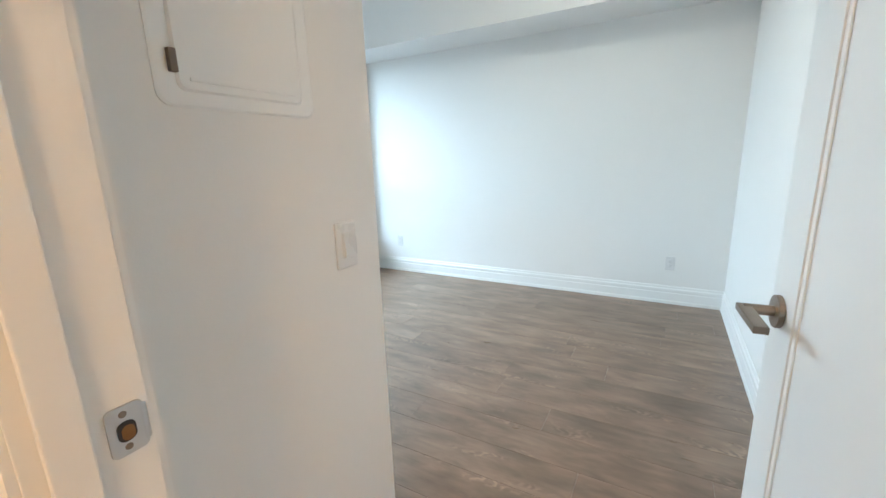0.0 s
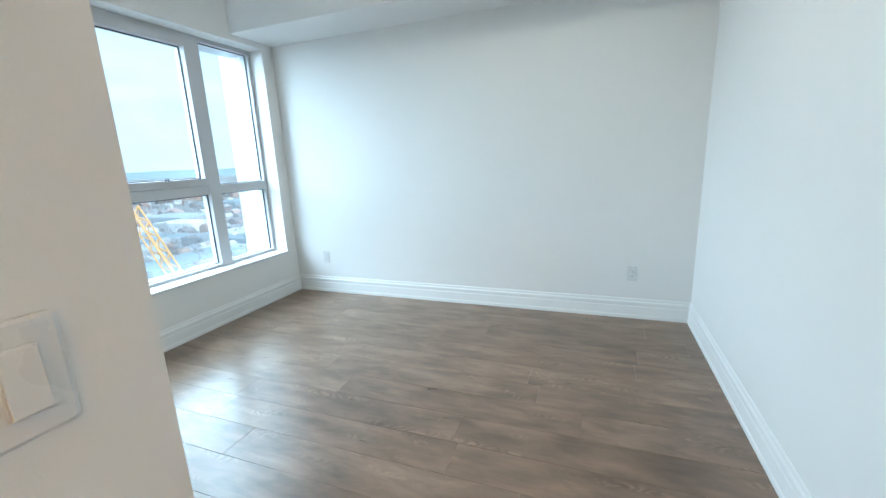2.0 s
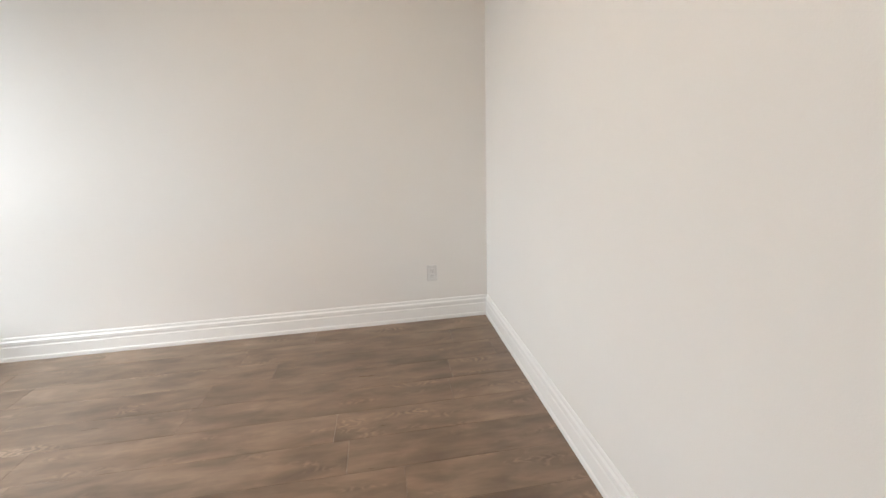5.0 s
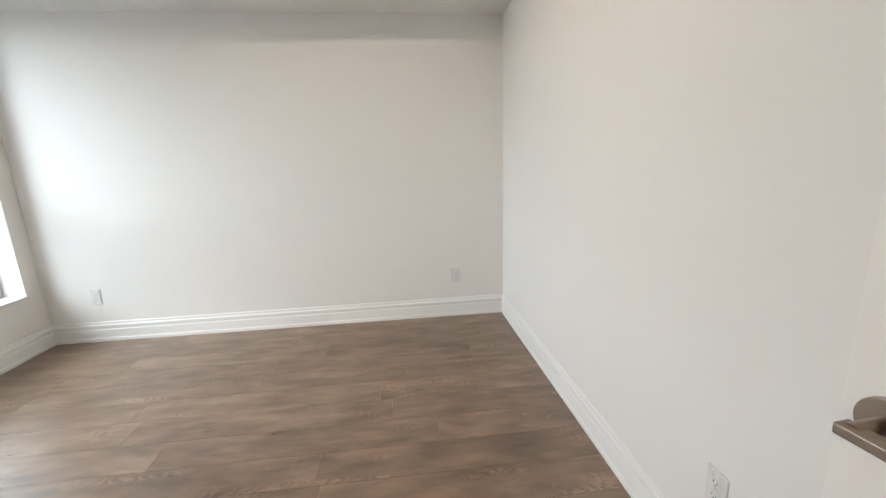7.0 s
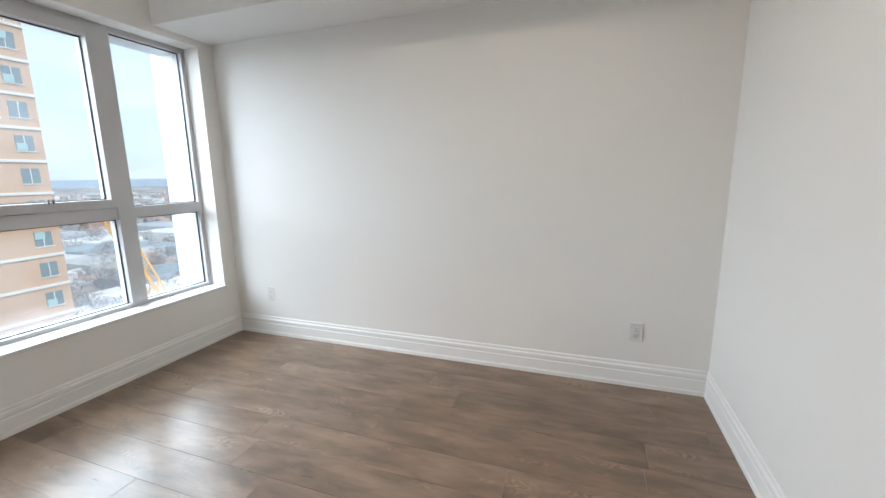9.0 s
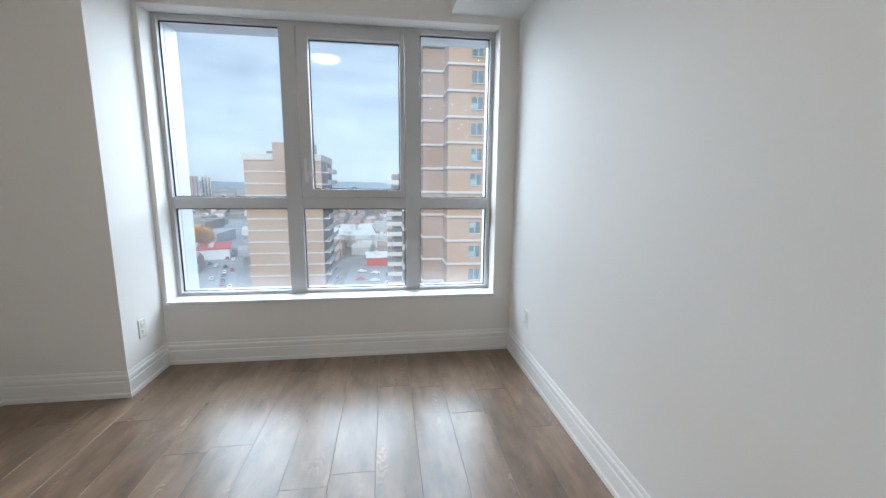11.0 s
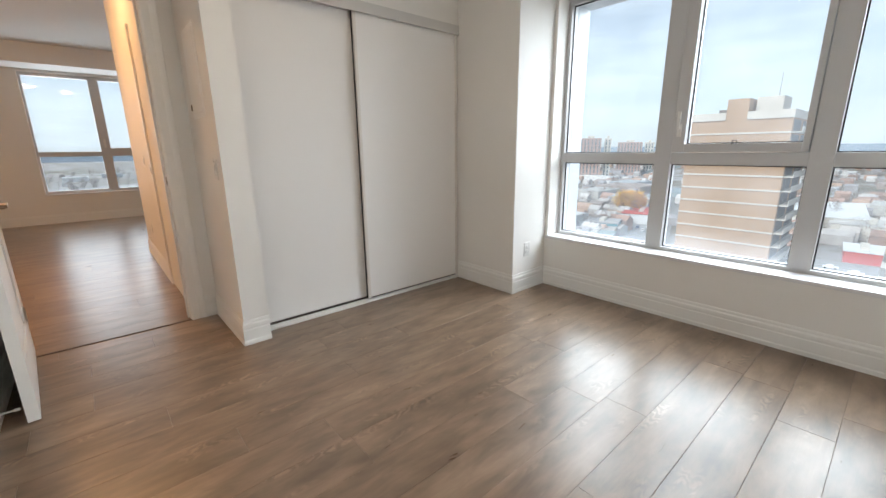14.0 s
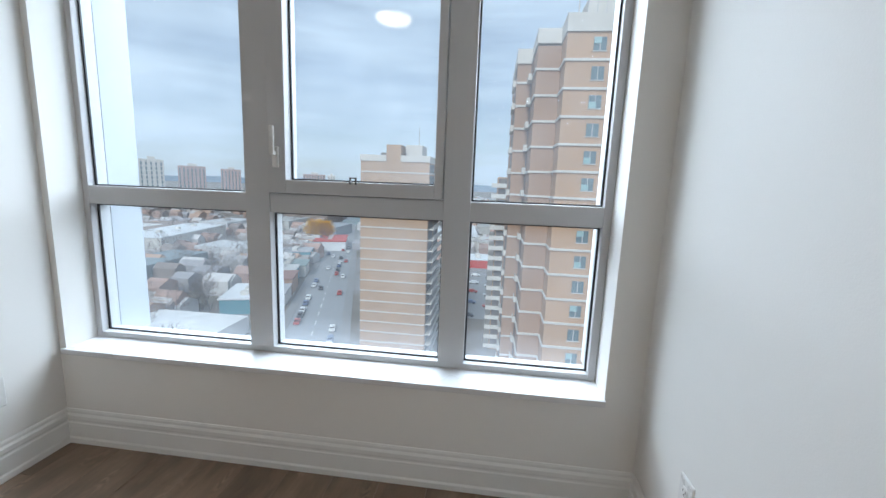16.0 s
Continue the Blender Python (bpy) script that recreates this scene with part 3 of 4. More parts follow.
# ---------------------------------------------------------------- things of the bedroom
# door leaf, standing open along the wall
door = thing("door_1", "white one-panel wooden door standing wide open", "door", at=pose(-0.140, -3.512, 0.008, 0, 0, 4.7))
LT, LL, LH = 0.043, 0.802, 2.035
PY0, PY1, PZ0, PZ1 = 0.115, LL - 0.118, 0.24, LH - 0.13
bm = bmesh.new()
for b in ((0, 0, PY0, LH), (PY1, 0, LL, LH), (PY0, 0, PY1, PZ0), (PY0, PZ1, PY1, LH)):
    box(bm, -LT, b[0], b[1], 0, b[2], b[3])
bmesh.ops.remove_doubles(bm, verts=bm.verts, dist=0.0005)
part("leaf", bm, DOORW, door)
piece("panel", [(-LT + 0.007, PY0, PZ0, -0.007, PY1, PZ1)], DOORW, door)
for face in (-LT + 0.007, -0.007):
    s = -1 if face < -0.02 else 1
    bm = bmesh.new()
    for a, b, c, d in ((PY0, PZ0, PY0 + 0.014, PZ1), (PY1 - 0.014, PZ0, PY1, PZ1), (PY0 + 0.014, PZ0, PY1 - 0.014, PZ0 + 0.014), (PY0 + 0.014, PZ1 - 0.014, PY1 - 0.014, PZ1)):
        box(bm, face, a, b, face + s * 0.004, c, d, 0.0018)
    part("moulding", bm, DOORW, door)
HZ, HYY = 0.937, LL - 0.052
for face, s in ((-LT, -1), (0.0, 1)):
    bm = bmesh.new()
    cyl(bm, 0.0325, 0.0325, 0.010, pose(face, HYY, HZ, 0, 90 * s, 0), 32, 0.002)
    rose = part("rose", bm, NICKEL, door, "brushed bronze-nickel rose")
    bm = bmesh.new()
    cyl(bm, 0.0105, 0.0105, 0.052, pose(face + s * 0.009, HYY, HZ, 0, 90 * s, 0), 16)
    a, b = sorted((face + s * 0.046, face + s * 0.070))
    box(bm, a, HYY - 0.118, HZ - 0.007, b, HYY + 0.013, HZ + 0.007, 0.002)
    lever = part("lever", bm, NICKEL, rose, "brushed bronze-nickel square lever")
latch = piece("latch_plate", [(-LT / 2 - 0.0125, LL - 0.0005, HZ - 0.028, -LT / 2 + 0.0125, LL + 0.0015, HZ + 0.028)], NICKEL, door, "dark nickel latch plate")
piece("latch_bolt", [(-LT / 2 - 0.006, LL + 0.001, HZ - 0.008, -LT / 2 + 0.006, LL + 0.010, HZ + 0.008)], STEEL, latch, bevel=0.002)
for z in (0.22, 1.02, 1.82):
    bm = bmesh.new()
    cyl(bm, 0.006, 0.006, 0.09, pose(-LT - 0.003, -0.003, z), 12)
    box(bm, -LT - 0.002, 0.0, z, -LT + 0.001, 0.03, z + 0.09)
    part("hinge", bm, STEEL, door)

stop = thing("door_stop", "thin white spring door stop on the baseboard", "door stop", at=pose(XD - 0.012, -2.735, 0.075))
bm = bmesh.new()
cyl(bm, 0.012, 0.010, 0.006, pose(0, 0, 0, 0, -90, 0), 16)
part("mount", bm, STEEL, stop)
bm = bmesh.new()
for k in range(22):
    cyl(bm, 0.0052, 0.0052, 0.0019, pose(-0.006 - 0.0026 * k, 0, 0, 0, -90, 0), 12)
cyl(bm, 0.0042, 0.0042, 0.056, pose(-0.006, 0, 0, 0, -90, 0), 10)
part("spring", bm, STEEL, stop)
bm = bmesh.new()
cyl(bm, 0.0075, 0.006, 0.018, pose(-0.062, 0, 0, 0, -90, 0), 14, 0.001)
part("tip", bm, RUBBER, stop, "white rubber tip")

# closet with two sliding doors
closet = thing("closet", "built-in closet with two plain white sliding doors", "closet", at=pose(0, 0, 0))
piece("fascia", [(XP + 0.002, YC + 0.001, 2.048, XSI - 0.002, YC + 0.012, 2.119)], FASCIA, closet, "pale grey track cover", bevel=0.002)
piece("top_track", [(XP + 0.002, YC - 0.09, 2.060, XSI - 0.002, YC + 0.001, 2.117)], TRACK, closet)
# near-black channel: the shadow in the track is put into its colour
piece("floor_track", [(XP + 0.002, YC - 0.080, 0.0, XSI - 0.002, YC - 0.001, 0.006)], DUCT, closet, "floor track channel painted dark as its shadow")
piece("track_rib", [(XP + 0.002, YC - 0.046, 0.0, XSI - 0.002, YC - 0.001, 0.015)], TRIM, closet)
piece("track_lip", [(XP + 0.002, YC - 0.001, 0.0, XSI - 0.002, YC + 0.012, 0.017)], TRIM, closet, "white front lip of the track", bevel=0.002)
for x0, x1, y in ((XP + 0.010, -2.085, YC - 0.012), (-2.15, XSI - 0.008, YC - 0.052)):
    sd = piece("sliding_door", [(x0 + 0.010, y - 0.016, 0.036, x1 - 0.010, y, 2.075)], PANEL, closet, "plain white melamine panel")
    for a, b in ((x0, x0 + 0.022), (x1 - 0.022, x1)):
        piece("stile", [(a, y - 0.022, 0.022, b, y + 0.007, 2.078)], STILE, sd, "beige-white edge pull", bevel=0.004)
    # black strips paint the shadow gaps under and beside the door
    piece("bottom_shadow_strip", [(x0 + 0.004, y - 0.014, 0.021, x1 - 0.004, y - 0.002, 0.030)], GASKET, sd, "dark strip painting the shadow gap")
    piece("edge_shadow_strip", [(x1 + 0.0005, y - 0.018, 0.022, x1 + 0.005, y - 0.006, 2.06)], GASKET, sd, "dark strip painting the shadow gap")
    piece("bottom_rail", [(x0 + 0.022, y - 0.018, 0.030, x1 - 0.022, y + 0.001, 0.038)], STILE, sd)
piece("stub_return", [(XSI, YC - 0.10, 0, XSI + 0.004, YS - 0.001, 2.119)], WALL, closet)
piece("shelf", [(XP + 0.002, YC - 0.56, 1.72, XSI - 0.002, YC - 0.16, 1.74)], PANEL, closet)

# supply grille over the closet
vent = thing("wall_vent", "white metal air grille with upright slats", "vent", at=pose(-2.835, YC, 2.575))
VW, VH = 0.135, 0.075
piece("backing", [(-VW, 0.0005, -VH, VW, 0.002, VH)], DUCT, vent, "dark duct opening")
for b in ((-VW - 0.018, -VH - 0.018, VW + 0.018, -VH), (-VW - 0.018, VH, VW + 0.018, VH + 0.018), (-VW - 0.018, -VH, -VW, VH), (VW, -VH, VW + 0.018, VH)):
    piece("frame", [(b[0], 0.0005, b[1], b[2], 0.012, b[3])], TRIM, vent, bevel=0.002)
slat_me = None
for k in range(15):
    x = -VW + 0.018 * k + 0.009
    if slat_me is None:
        bm = bmesh.new()
        box(bm, -0.0022, -0.006, -VH, 0.0022, 0.006, VH, 0.0006)
        slat_me = mesh_of("slat", bm, GRILLE)
    s = new("slat", slat_me)
    s.parent, s.matrix_basis = vent, pose(x, 0.008, 0, 0, 0, 28)

# breaker panel
breaker = thing("breaker_panel", "white recessed breaker panel with closed door", "breaker panel", at=pose(XS, -3.214, 1.60))
PW, PH = 0.158, 0.25


def rounded_plate(w, h, r, t):
    bm = bmesh.new()
    ring = []
    for cx, cz, a0 in ((w - r, h - r, 0), (-w + r, h - r, 90), (-w + r, -h + r, 180), (w - r, -h + r, 270)):
        for k in range(5):
            a = radians(a0 + 22.5 * k)
            ring.append((cx + r * math.cos(a), cz + r * math.sin(a)))
    low = [bm.verts.new((0, y, z)) for y, z in ring]
    mid = [bm.verts.new((t * 0.6, y, z)) for y, z in ring]
    top = [bm.verts.new((t, y * (1 - 0.004 / w), z * (1 - 0.004 / h))) for y, z in ring]
    n = len(ring)
    for a, b in ((low, mid), (mid, top)):
        for k in range(n):
            bm.faces.new((a[k], a[(k + 1) % n], b[(k + 1) % n], b[k]))
    bm.faces.new(low)
    bm.faces.new(top)
    bmesh.ops.recalc_face_normals(bm, faces=bm.faces)
    return bm


part("trim_plate", rounded_plate(PW, PH, 0.022, 0.004), DOORW, breaker)
bdoor = part("panel_door", rounded_plate(PW - 0.032, PH - 0.024, 0.014, 0.008), DOORW, breaker, "raised white panel door")
for z in (-PH + 0.040, PH - 0.046):
    piece("door_fold", [(0.0075, -PW + 0.052, z, 0.0105, PW - 0.052, z + 0.006)], DOORW, bdoor, bevel=0.001)
piece("latch", [(0.004, -PW + 0.022, -0.200, 0.014, -PW + 0.034, -0.165)], LATCHM, breaker, "small dark brown latch", bevel=0.002)

# light switch
switch = thing("light_switch", "white rocker light switch on the wall", "light switch", at=pose(XS, -2.989, 1.055))
part("plate", rounded_plate(0.0365, 0.0585, 0.005, 0.0055), PLASTIC, switch)
bm = rounded_plate(0.0168, 0.0335, 0.002, 0.003)
bmesh.ops.translate(bm, verts=bm.verts, vec=(0.0055, 0, 0))
part("rocker_frame", bm, PLASTIC, switch)
bm = bmesh.new()
v = [bm.verts.new(c) for c in ((0.0085, -0.0145, -0.031), (0.0085, 0.0145, -0.031), (0.0085, 0.0145, 0.031), (0.0085, -0.0145, 0.031), (0.0135, -0.0145, -0.029), (0.0135, 0.0145, -0.029), (0.0095, 0.0145, 0.030), (0.0095, -0.0145, 0.030))]
for f in ((0, 1, 2, 3), (4, 5, 6, 7), (0, 1, 5, 4), (1, 2, 6, 5), (2, 3, 7, 6), (3, 0, 4, 7)):
    bm.faces.new([v[i] for i in f])
bmesh.ops.recalc_face_normals(bm, faces=bm.faces)
part("rocker", bm, PLASTIC, switch)

# hall switch and outlet
copy_thing(switch, pose(HX, -5.16, 1.07))


def outlet(at):
    ob = thing("wall_outlet", "white double wall outlet above the baseboard", "outlet", "wall outlets", at=at)
    part("plate", rounded_plate(0.036, 0.058, 0.005, 0.0055), PLASTIC, ob)
    for z in (-0.0195, 0.0195):
        bm = rounded_plate(0.0165, 0.0145, 0.006, 0.003)
        bmesh.ops.translate(bm, verts=bm.verts, vec=(0.005, 0, z))
        face = part("receptacle", bm, PLASTIC, ob)
        piece("slot", [(0.0078, -0.0075, z - 0.001, 0.0083, -0.0055, z + 0.007), (0.0078, 0.0055, z - 0.001, 0.0083, 0.0075, z + 0.006), (0.0078, -0.0022, z - 0.0095, 0.0083, 0.0022, z - 0.0055)], SLOT, face, "dark slots")
    bm = bmesh.new()
    cyl(bm, 0.003, 0.0026, 0.001, pose(0.0055, 0, 0, 0, 90, 0), 12)
    part("screw", bm, STEEL, ob)
    return ob


first = outlet(pose(-0.380, YF, 0.350, 0, 0, -90))
copy_thing(first, pose(-3.105, YF, 0.352, 0, 0, -90))
copy_thing(first, pose(XR, -2.279, 0.360, 0, 0, 180))
copy_thing(first, pose(-3.217, YP, 0.345, 0, 0, 90))
copy_thing(first, pose(HX, -5.55, 0.36))


# flush ceiling lamps
def ceiling_lamp(x, y, label, glass=LAMPGLASS):
    ob = thing("ceiling_lamp", label, "ceiling lamp", "flush ceiling lamps", at=pose(x, y, HC))
    bm = bmesh.new()
    cyl(bm, 0.175, 0.185, 0.022, pose(0, 0, -0.022), 48, 0.003)
    part("base_ring", bm, NICKEL, ob, "brushed metal ring")
    bm = bmesh.new()
    rings = []
    for k in range(7):
        a = radians(90 * k / 6)
        rings.append([bm.verts.new((0.17 * math.cos(a) * math.cos(t), 0.17 * math.cos(a) * math.sin(t), -0.022 - 0.055 * math.sin(a))) for t in [2 * math.pi * i / 40 for i in range(40)]] if k < 6 else [bm.verts.new((0, 0, -0.077))])
    for a, b in zip(rings, rings[1:]):
        for i in range(40):
            j = (i + 1) % 40
            bm.faces.new((a[i], a[j], b[j], b[i]) if len(b) > 1 else (a[i], a[j], b[0]))
    for f in bm.faces:
        f.smooth = True
    part("glass_dome", bm, glass, ob, "lit frosted glass dome")
    return ob


ceiling_lamp(-1.17, -1.60, "flush round ceiling lamp, lit warm white")
ceiling_lamp(-0.50, -4.75, "flush round hall ceiling lamp, lit warm", HALLGLASS)
ceiling_lamp(0.15, -5.50, "flush round living room ceiling lamp, lit warm", LIVINGGLASS)

# ---------------------------------------------------------------- the city outside
GZ = -44.0
tagged(solid("ground", [(-5200, -5200, GZ - 1, 5200, 5200, GZ)], GROUND), "flat city ground with lawns and lots", "ground", kind="structure")


def tower_floors(z_top, step=2.75):
    n = int((z_top - GZ) / step)
    return [z_top - step * (k + 1) for k in range(n)]


# tan brick slab tower across the street
ta = thing("apartment_tower", "tan brick apartment tower with pale floor bands", "tower", at=pose(0, 0, 0))
AX, AY0, AY1, AD, AT = -100.0, -33.4, -16.2, 19.0, 6.2
piece("wall", [(AX - AD, AY0, GZ, AX, AY1, AT)], BRICK_A, ta)
piece("parapet", [(AX - 0.3, AY0 - 0.15, AT, AX + 0.25, -26.9, AT + 1.5), (AX - 0.3, -23.3, AT, AX + 0.25, AY1 + 0.15, AT + 1.5), (AX - AD, AY1 - 0.3, AT, AX - 0.3, AY1 + 0.15, AT + 1.5), (AX - AD, AY0 - 0.15, AT, AX - 0.3, AY0 + 0.2, AT + 1.5)], CONCRETE, ta, "pale concrete parapet")
piece("stair_shaft", [(AX - 6, -26.9, AT - 2, AX + 0.08, -23.3, AT + 4.0)], BRICK_A, ta, "brick shaft rising over the roof")
piece("roof_plant", [(AX - 10, -22.8, AT, AX - 3, -18.6, AT + 4.3)], CONCRETE, ta, "pale plant room")
piece("roof_plant", [(AX - 4, -28.8, AT, AX - 2, -27.2, AT + 2.2)], DARKOPEN, ta)
bm = bmesh.new()
cyl(bm, 0.06, 0.04, 4.5, pose(AX - 6, -20, AT + 4.3), 8)
part("aerial", bm, DARKOPEN, ta)
for z in tower_floors(AT):
    piece("floor_band", [(AX, AY0 - 0.02, z, AX + 0.14, AY1 + 0.02, z + 0.30)], CONCRETE, ta)
    bal = piece("balcony", [(AX - AD + 1.0, AY1, z, AX - 0.6, AY1 + 1.5, z + 0.22)], CONCRETE, ta)
    piece("balcony_front", [(AX - AD + 1.0, AY1 + 1.4, z + 0.22, AX - 9.8, AY1 + 1.5, z + 1.15), (AX - 8.4, AY1 + 1.4, z + 0.22, AX - 0.6, AY1 + 1.5, z + 1.15)], CONCRETE, bal)
    # flat dark sheets on the wall paint the shade inside the balconies
    piece("balcony_opening_shade", [(AX - AD + 1.5, AY1 - 0.05, z + 0.25, AX - 10, AY1 + 0.03, z + 2.45), (AX - 8.2, AY1 - 0.05, z + 0.25, AX - 1.0, AY1 + 0.03, z + 2.45)], DARKOPEN, bal)

# orange brick tower, nearer and taller, stepping back at one end
tb = thing("apartment_tower", "orange brick apartment tower stepping back with balconies", "tower", at=pose(0, 0, 0))
BX, BT = -46.0, 16.6
piece("wall", [(BX - 14, 5.9, GZ, BX, 20.3, BT)], BRICK_B, tb)
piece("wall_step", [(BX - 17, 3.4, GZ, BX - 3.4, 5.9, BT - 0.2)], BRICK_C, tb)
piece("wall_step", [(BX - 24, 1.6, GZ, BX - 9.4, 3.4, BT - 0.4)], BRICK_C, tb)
piece("parapet", [(BX - 14, 5.8, BT, BX + 0.2, 20.4, BT + 1.7), (BX - 17, 3.3, BT, BX - 3.2, 5.8, BT + 1.5), (BX - 24, 1.5, BT - 0.4, BX - 9.2, 3.3, BT + 1.3)], CONCRETE, tb, "pale concrete parapet")
piece("roof_plant", [(BX - 8, 8.5, BT + 1.7, BX - 4, 14, BT + 5)], CONCRETE, tb)
for k in range(4):
    bm = bmesh.new()
    cyl(bm, 0.07, 0.05, 3.6, pose(BX - 1.2, 7.0 + 0.9 * k, BT + 1.7), 8)
    part("roof_pipe", bm, ALU, tb)
for z in tower_floors(BT):
    piece("floor_band", [(BX, 5.88, z, BX + 0.16, 20.32, z + 0.24)], CONCRETE, tb)
    piece("floor_band", [(BX - 3.4, 3.38, z, BX - 3.24, 5.9, z + 0.24)], CONCRETE, tb)
    piece("floor_band", [(BX - 9.4, 1.58, z, BX - 9.24, 3.4, z + 0.24)], CONCRETE, tb)
    # the bands turn the corners and run back to the next step
    piece("floor_band", [(BX - 3.24, 5.74, z, BX + 0.16, 5.88, z + 0.24)], CONCRETE, tb)
    piece("floor_band", [(BX - 9.24, 3.24, z, BX - 3.24, 3.38, z + 0.24)], CONCRETE, tb)
    for x0, x1, y0, y1 in ((BX - 9.2, BX - 7.6, 2.95, 3.24), (BX - 15, BX - 11, 1.3, 1.58)):
        bal = piece("balcony", [(x0, y0, z, x1, y1, z + 0.2)], CONCRETE, tb)
        piece("balcony_front", [(x0, y0 - 0.1, z, x1, y0, z + 0.75), (x1, y0 - 0.1, z, x1 + 0.1, y1, z + 0.75)], CONCRETE, bal)
        # dark sheet painting the shaded recess of the balcony
        piece("balcony_opening_shade", [(x0 + 0.3, y1 - 0.02, z + 0.3, x1 - 0.3, y1 + 0.03, z + 2.4)], DARKOPEN, bal)
    for y in (9.1, 19.0):
        w = piece("window", [(BX, y - 0.62, z + 0.95, BX + 0.03, y + 0.62, z + 2.25)], FARGLASS, tb, "dark glass window")
        piece("window_bar", [(BX + 0.03, y - 0.03, z + 0.95, BX + 0.07, y + 0.03, z + 2.25), (BX + 0.03, y - 0.68, z + 0.88, BX + 0.10, y + 0.68, z + 0.96)], CONCRETE, w)
        if (int(z * 7 + y * 3)) % 3:
            piece("air_conditioner", [(BX + 0.02, y - 0.60, z + (1.62 if int(z) % 2 else 1.0), BX + 0.14, y + 0.1, z + (2.22 if int(z) % 2 else 1.6))], ACUNIT, w, "teal window unit")

# balcony tower behind
tc = thing("apartment_tower", "grey balcony tower far behind the brick towers", "tower", at=pose(0, 0, 0))
piece("wall", [(-128, 0.5, GZ, -110, 18, 3.6)], BRICK_A, tc)
for z in tower_floors(3.6):
    bal = piece("balcony", [(-125, -0.9, z, -109, 0.5, z + 0.25)], CONCRETE, tc)
    piece("balcony_front", [(-109, -1.0, z, -108.8, 6, z + 1.1), (-125, -1.0, z, -109, -0.9, z + 1.1)], CONCRETE, bal)
    # dark sheet on the wall, shade of the balcony painted in
    piece("balcony_opening_shade", [(-110.02, 0.8, z + 0.3, -109.96, 5.6, z + 2.4)], DARKOPEN, bal)


def far_block(brg, wide, dist, top, mat, label):
    """An apartment block near the horizon, with rows of windows."""
    a = radians(brg)
    ob = thing("apartment_block", label, "building", "far apartment blocks", at=pose(-dist * math.cos(a), dist * math.sin(a), GZ, 0, 0, -brg))
    h = top - GZ
    w = dist * radians(wide) / 2
    piece("wall", [(-8, -w, 0, 8, w, h)], mat, ob)
    piece("roof_plant", [(-4, -w * 0.3, h, 4, w * 0.35, h + 3.5)], CONCRETE, ob)
    n = max(int(2 * w / 4.5), 2)
    for i in range(n):
        y = -w + 2 * w * (i + 0.5) / n
        piece("window_strip", [(8, y - 0.9, 4, 8.1, y + 0.9, h - 2)], FARGLASS, ob)
    for k in range(int(h / 5.6)):
        piece("floor_band", [(8.0, -w, 5.6 * k + 3, 8.25, w, 5.6 * k + 4.2)], CONCRETE if mat is CONCRETE else mat, ob)


# red brick paled, so the distance haze sits in its colour
HAZEBRICK = far_brick("haze_paled_red_brick", (0.44, 0.29, 0.26), (0.40, 0.27, 0.24), (0.42, 0.35, 0.32))
far_block(-42.5, 2.3, 640, 18.5, CONCRETE, "pale high-rise slab near the horizon")
far_block(-38.6, 2.8, 700, 13.5, HAZEBRICK, "reddish high-rise slab near the horizon")
far_block(-34.5, 2.2, 820, 13.0, HAZEBRICK, "reddish high-rise slab near the horizon")
far_block(-29.3, 2.6, 640, 14.5, HAZEBRICK, "reddish high-rise slab near the horizon")
far_block(-27.2, 0.8, 650, 14.0, CONCRETE, "pale high-rise slab near the horizon")
far_block(-24.6, 2.8, 760, 9.5, HAZEBRICK, "reddish high-rise slab near the horizon")
far_block(-22.4, 1.0, 780, 9.0, CONCRETE, "pale high-rise slab near the horizon")
far_block(3.5, 3.2, 420, -22.0, CONCRETE, "pale mid-rise block with rows of windows")


def stuff(name, verts, faces, mat, label, category):
    me = bpy.data.meshes.new(name)
    me.from_pydata(verts, [], faces)
    me.materials.append(mat)
    return tagged(new(name, me), label, category, kind="stuff")


BOXF = ((0, 3, 2, 1), (4, 5, 6, 7), (0, 1, 5, 4), (1, 2, 6, 5), (2, 3, 7, 6), (3, 0, 4, 7))
rnd = random.Random(4)


def clear_of(x, y, margin=0):
    """Away from the towers, the street and the lots."""
    if -235 - margin < x < -90 and -100 - margin < y < -35 + margin or -250 - margin < x < -125 and -30 - margin < y < 30 + margin:
        return False
    if x > -70 and abs(y) < 70 and x < 70:
        return False
    if -124 < x < -92 and -40 < y < -10 or -132 < x < -104 and -4 < y < 24 or -75 < x < -40 and -3 < y < 26:
        return False
    side = (x + 118.0) * 0.30 - (y + 54.0) * 0.906
    return abs(side) > 11


def scatter(n, near, far, low, high, margin=0):
    out = []
    while len(out) < n:
        d = near + (far - near) * rnd.random() ** 1.5
        a = radians(rnd.uniform(low, high))
        x, y = -d * math.cos(a), d * math.sin(a)
        x, y = round(x / 13) * 13 + rnd.uniform(-2, 2), round(y / 17) * 17 + rnd.uniform(-3, 3)
        if clear_of(x, y, margin):
            out.append((x, y))
    return out


vs, fs = [], []
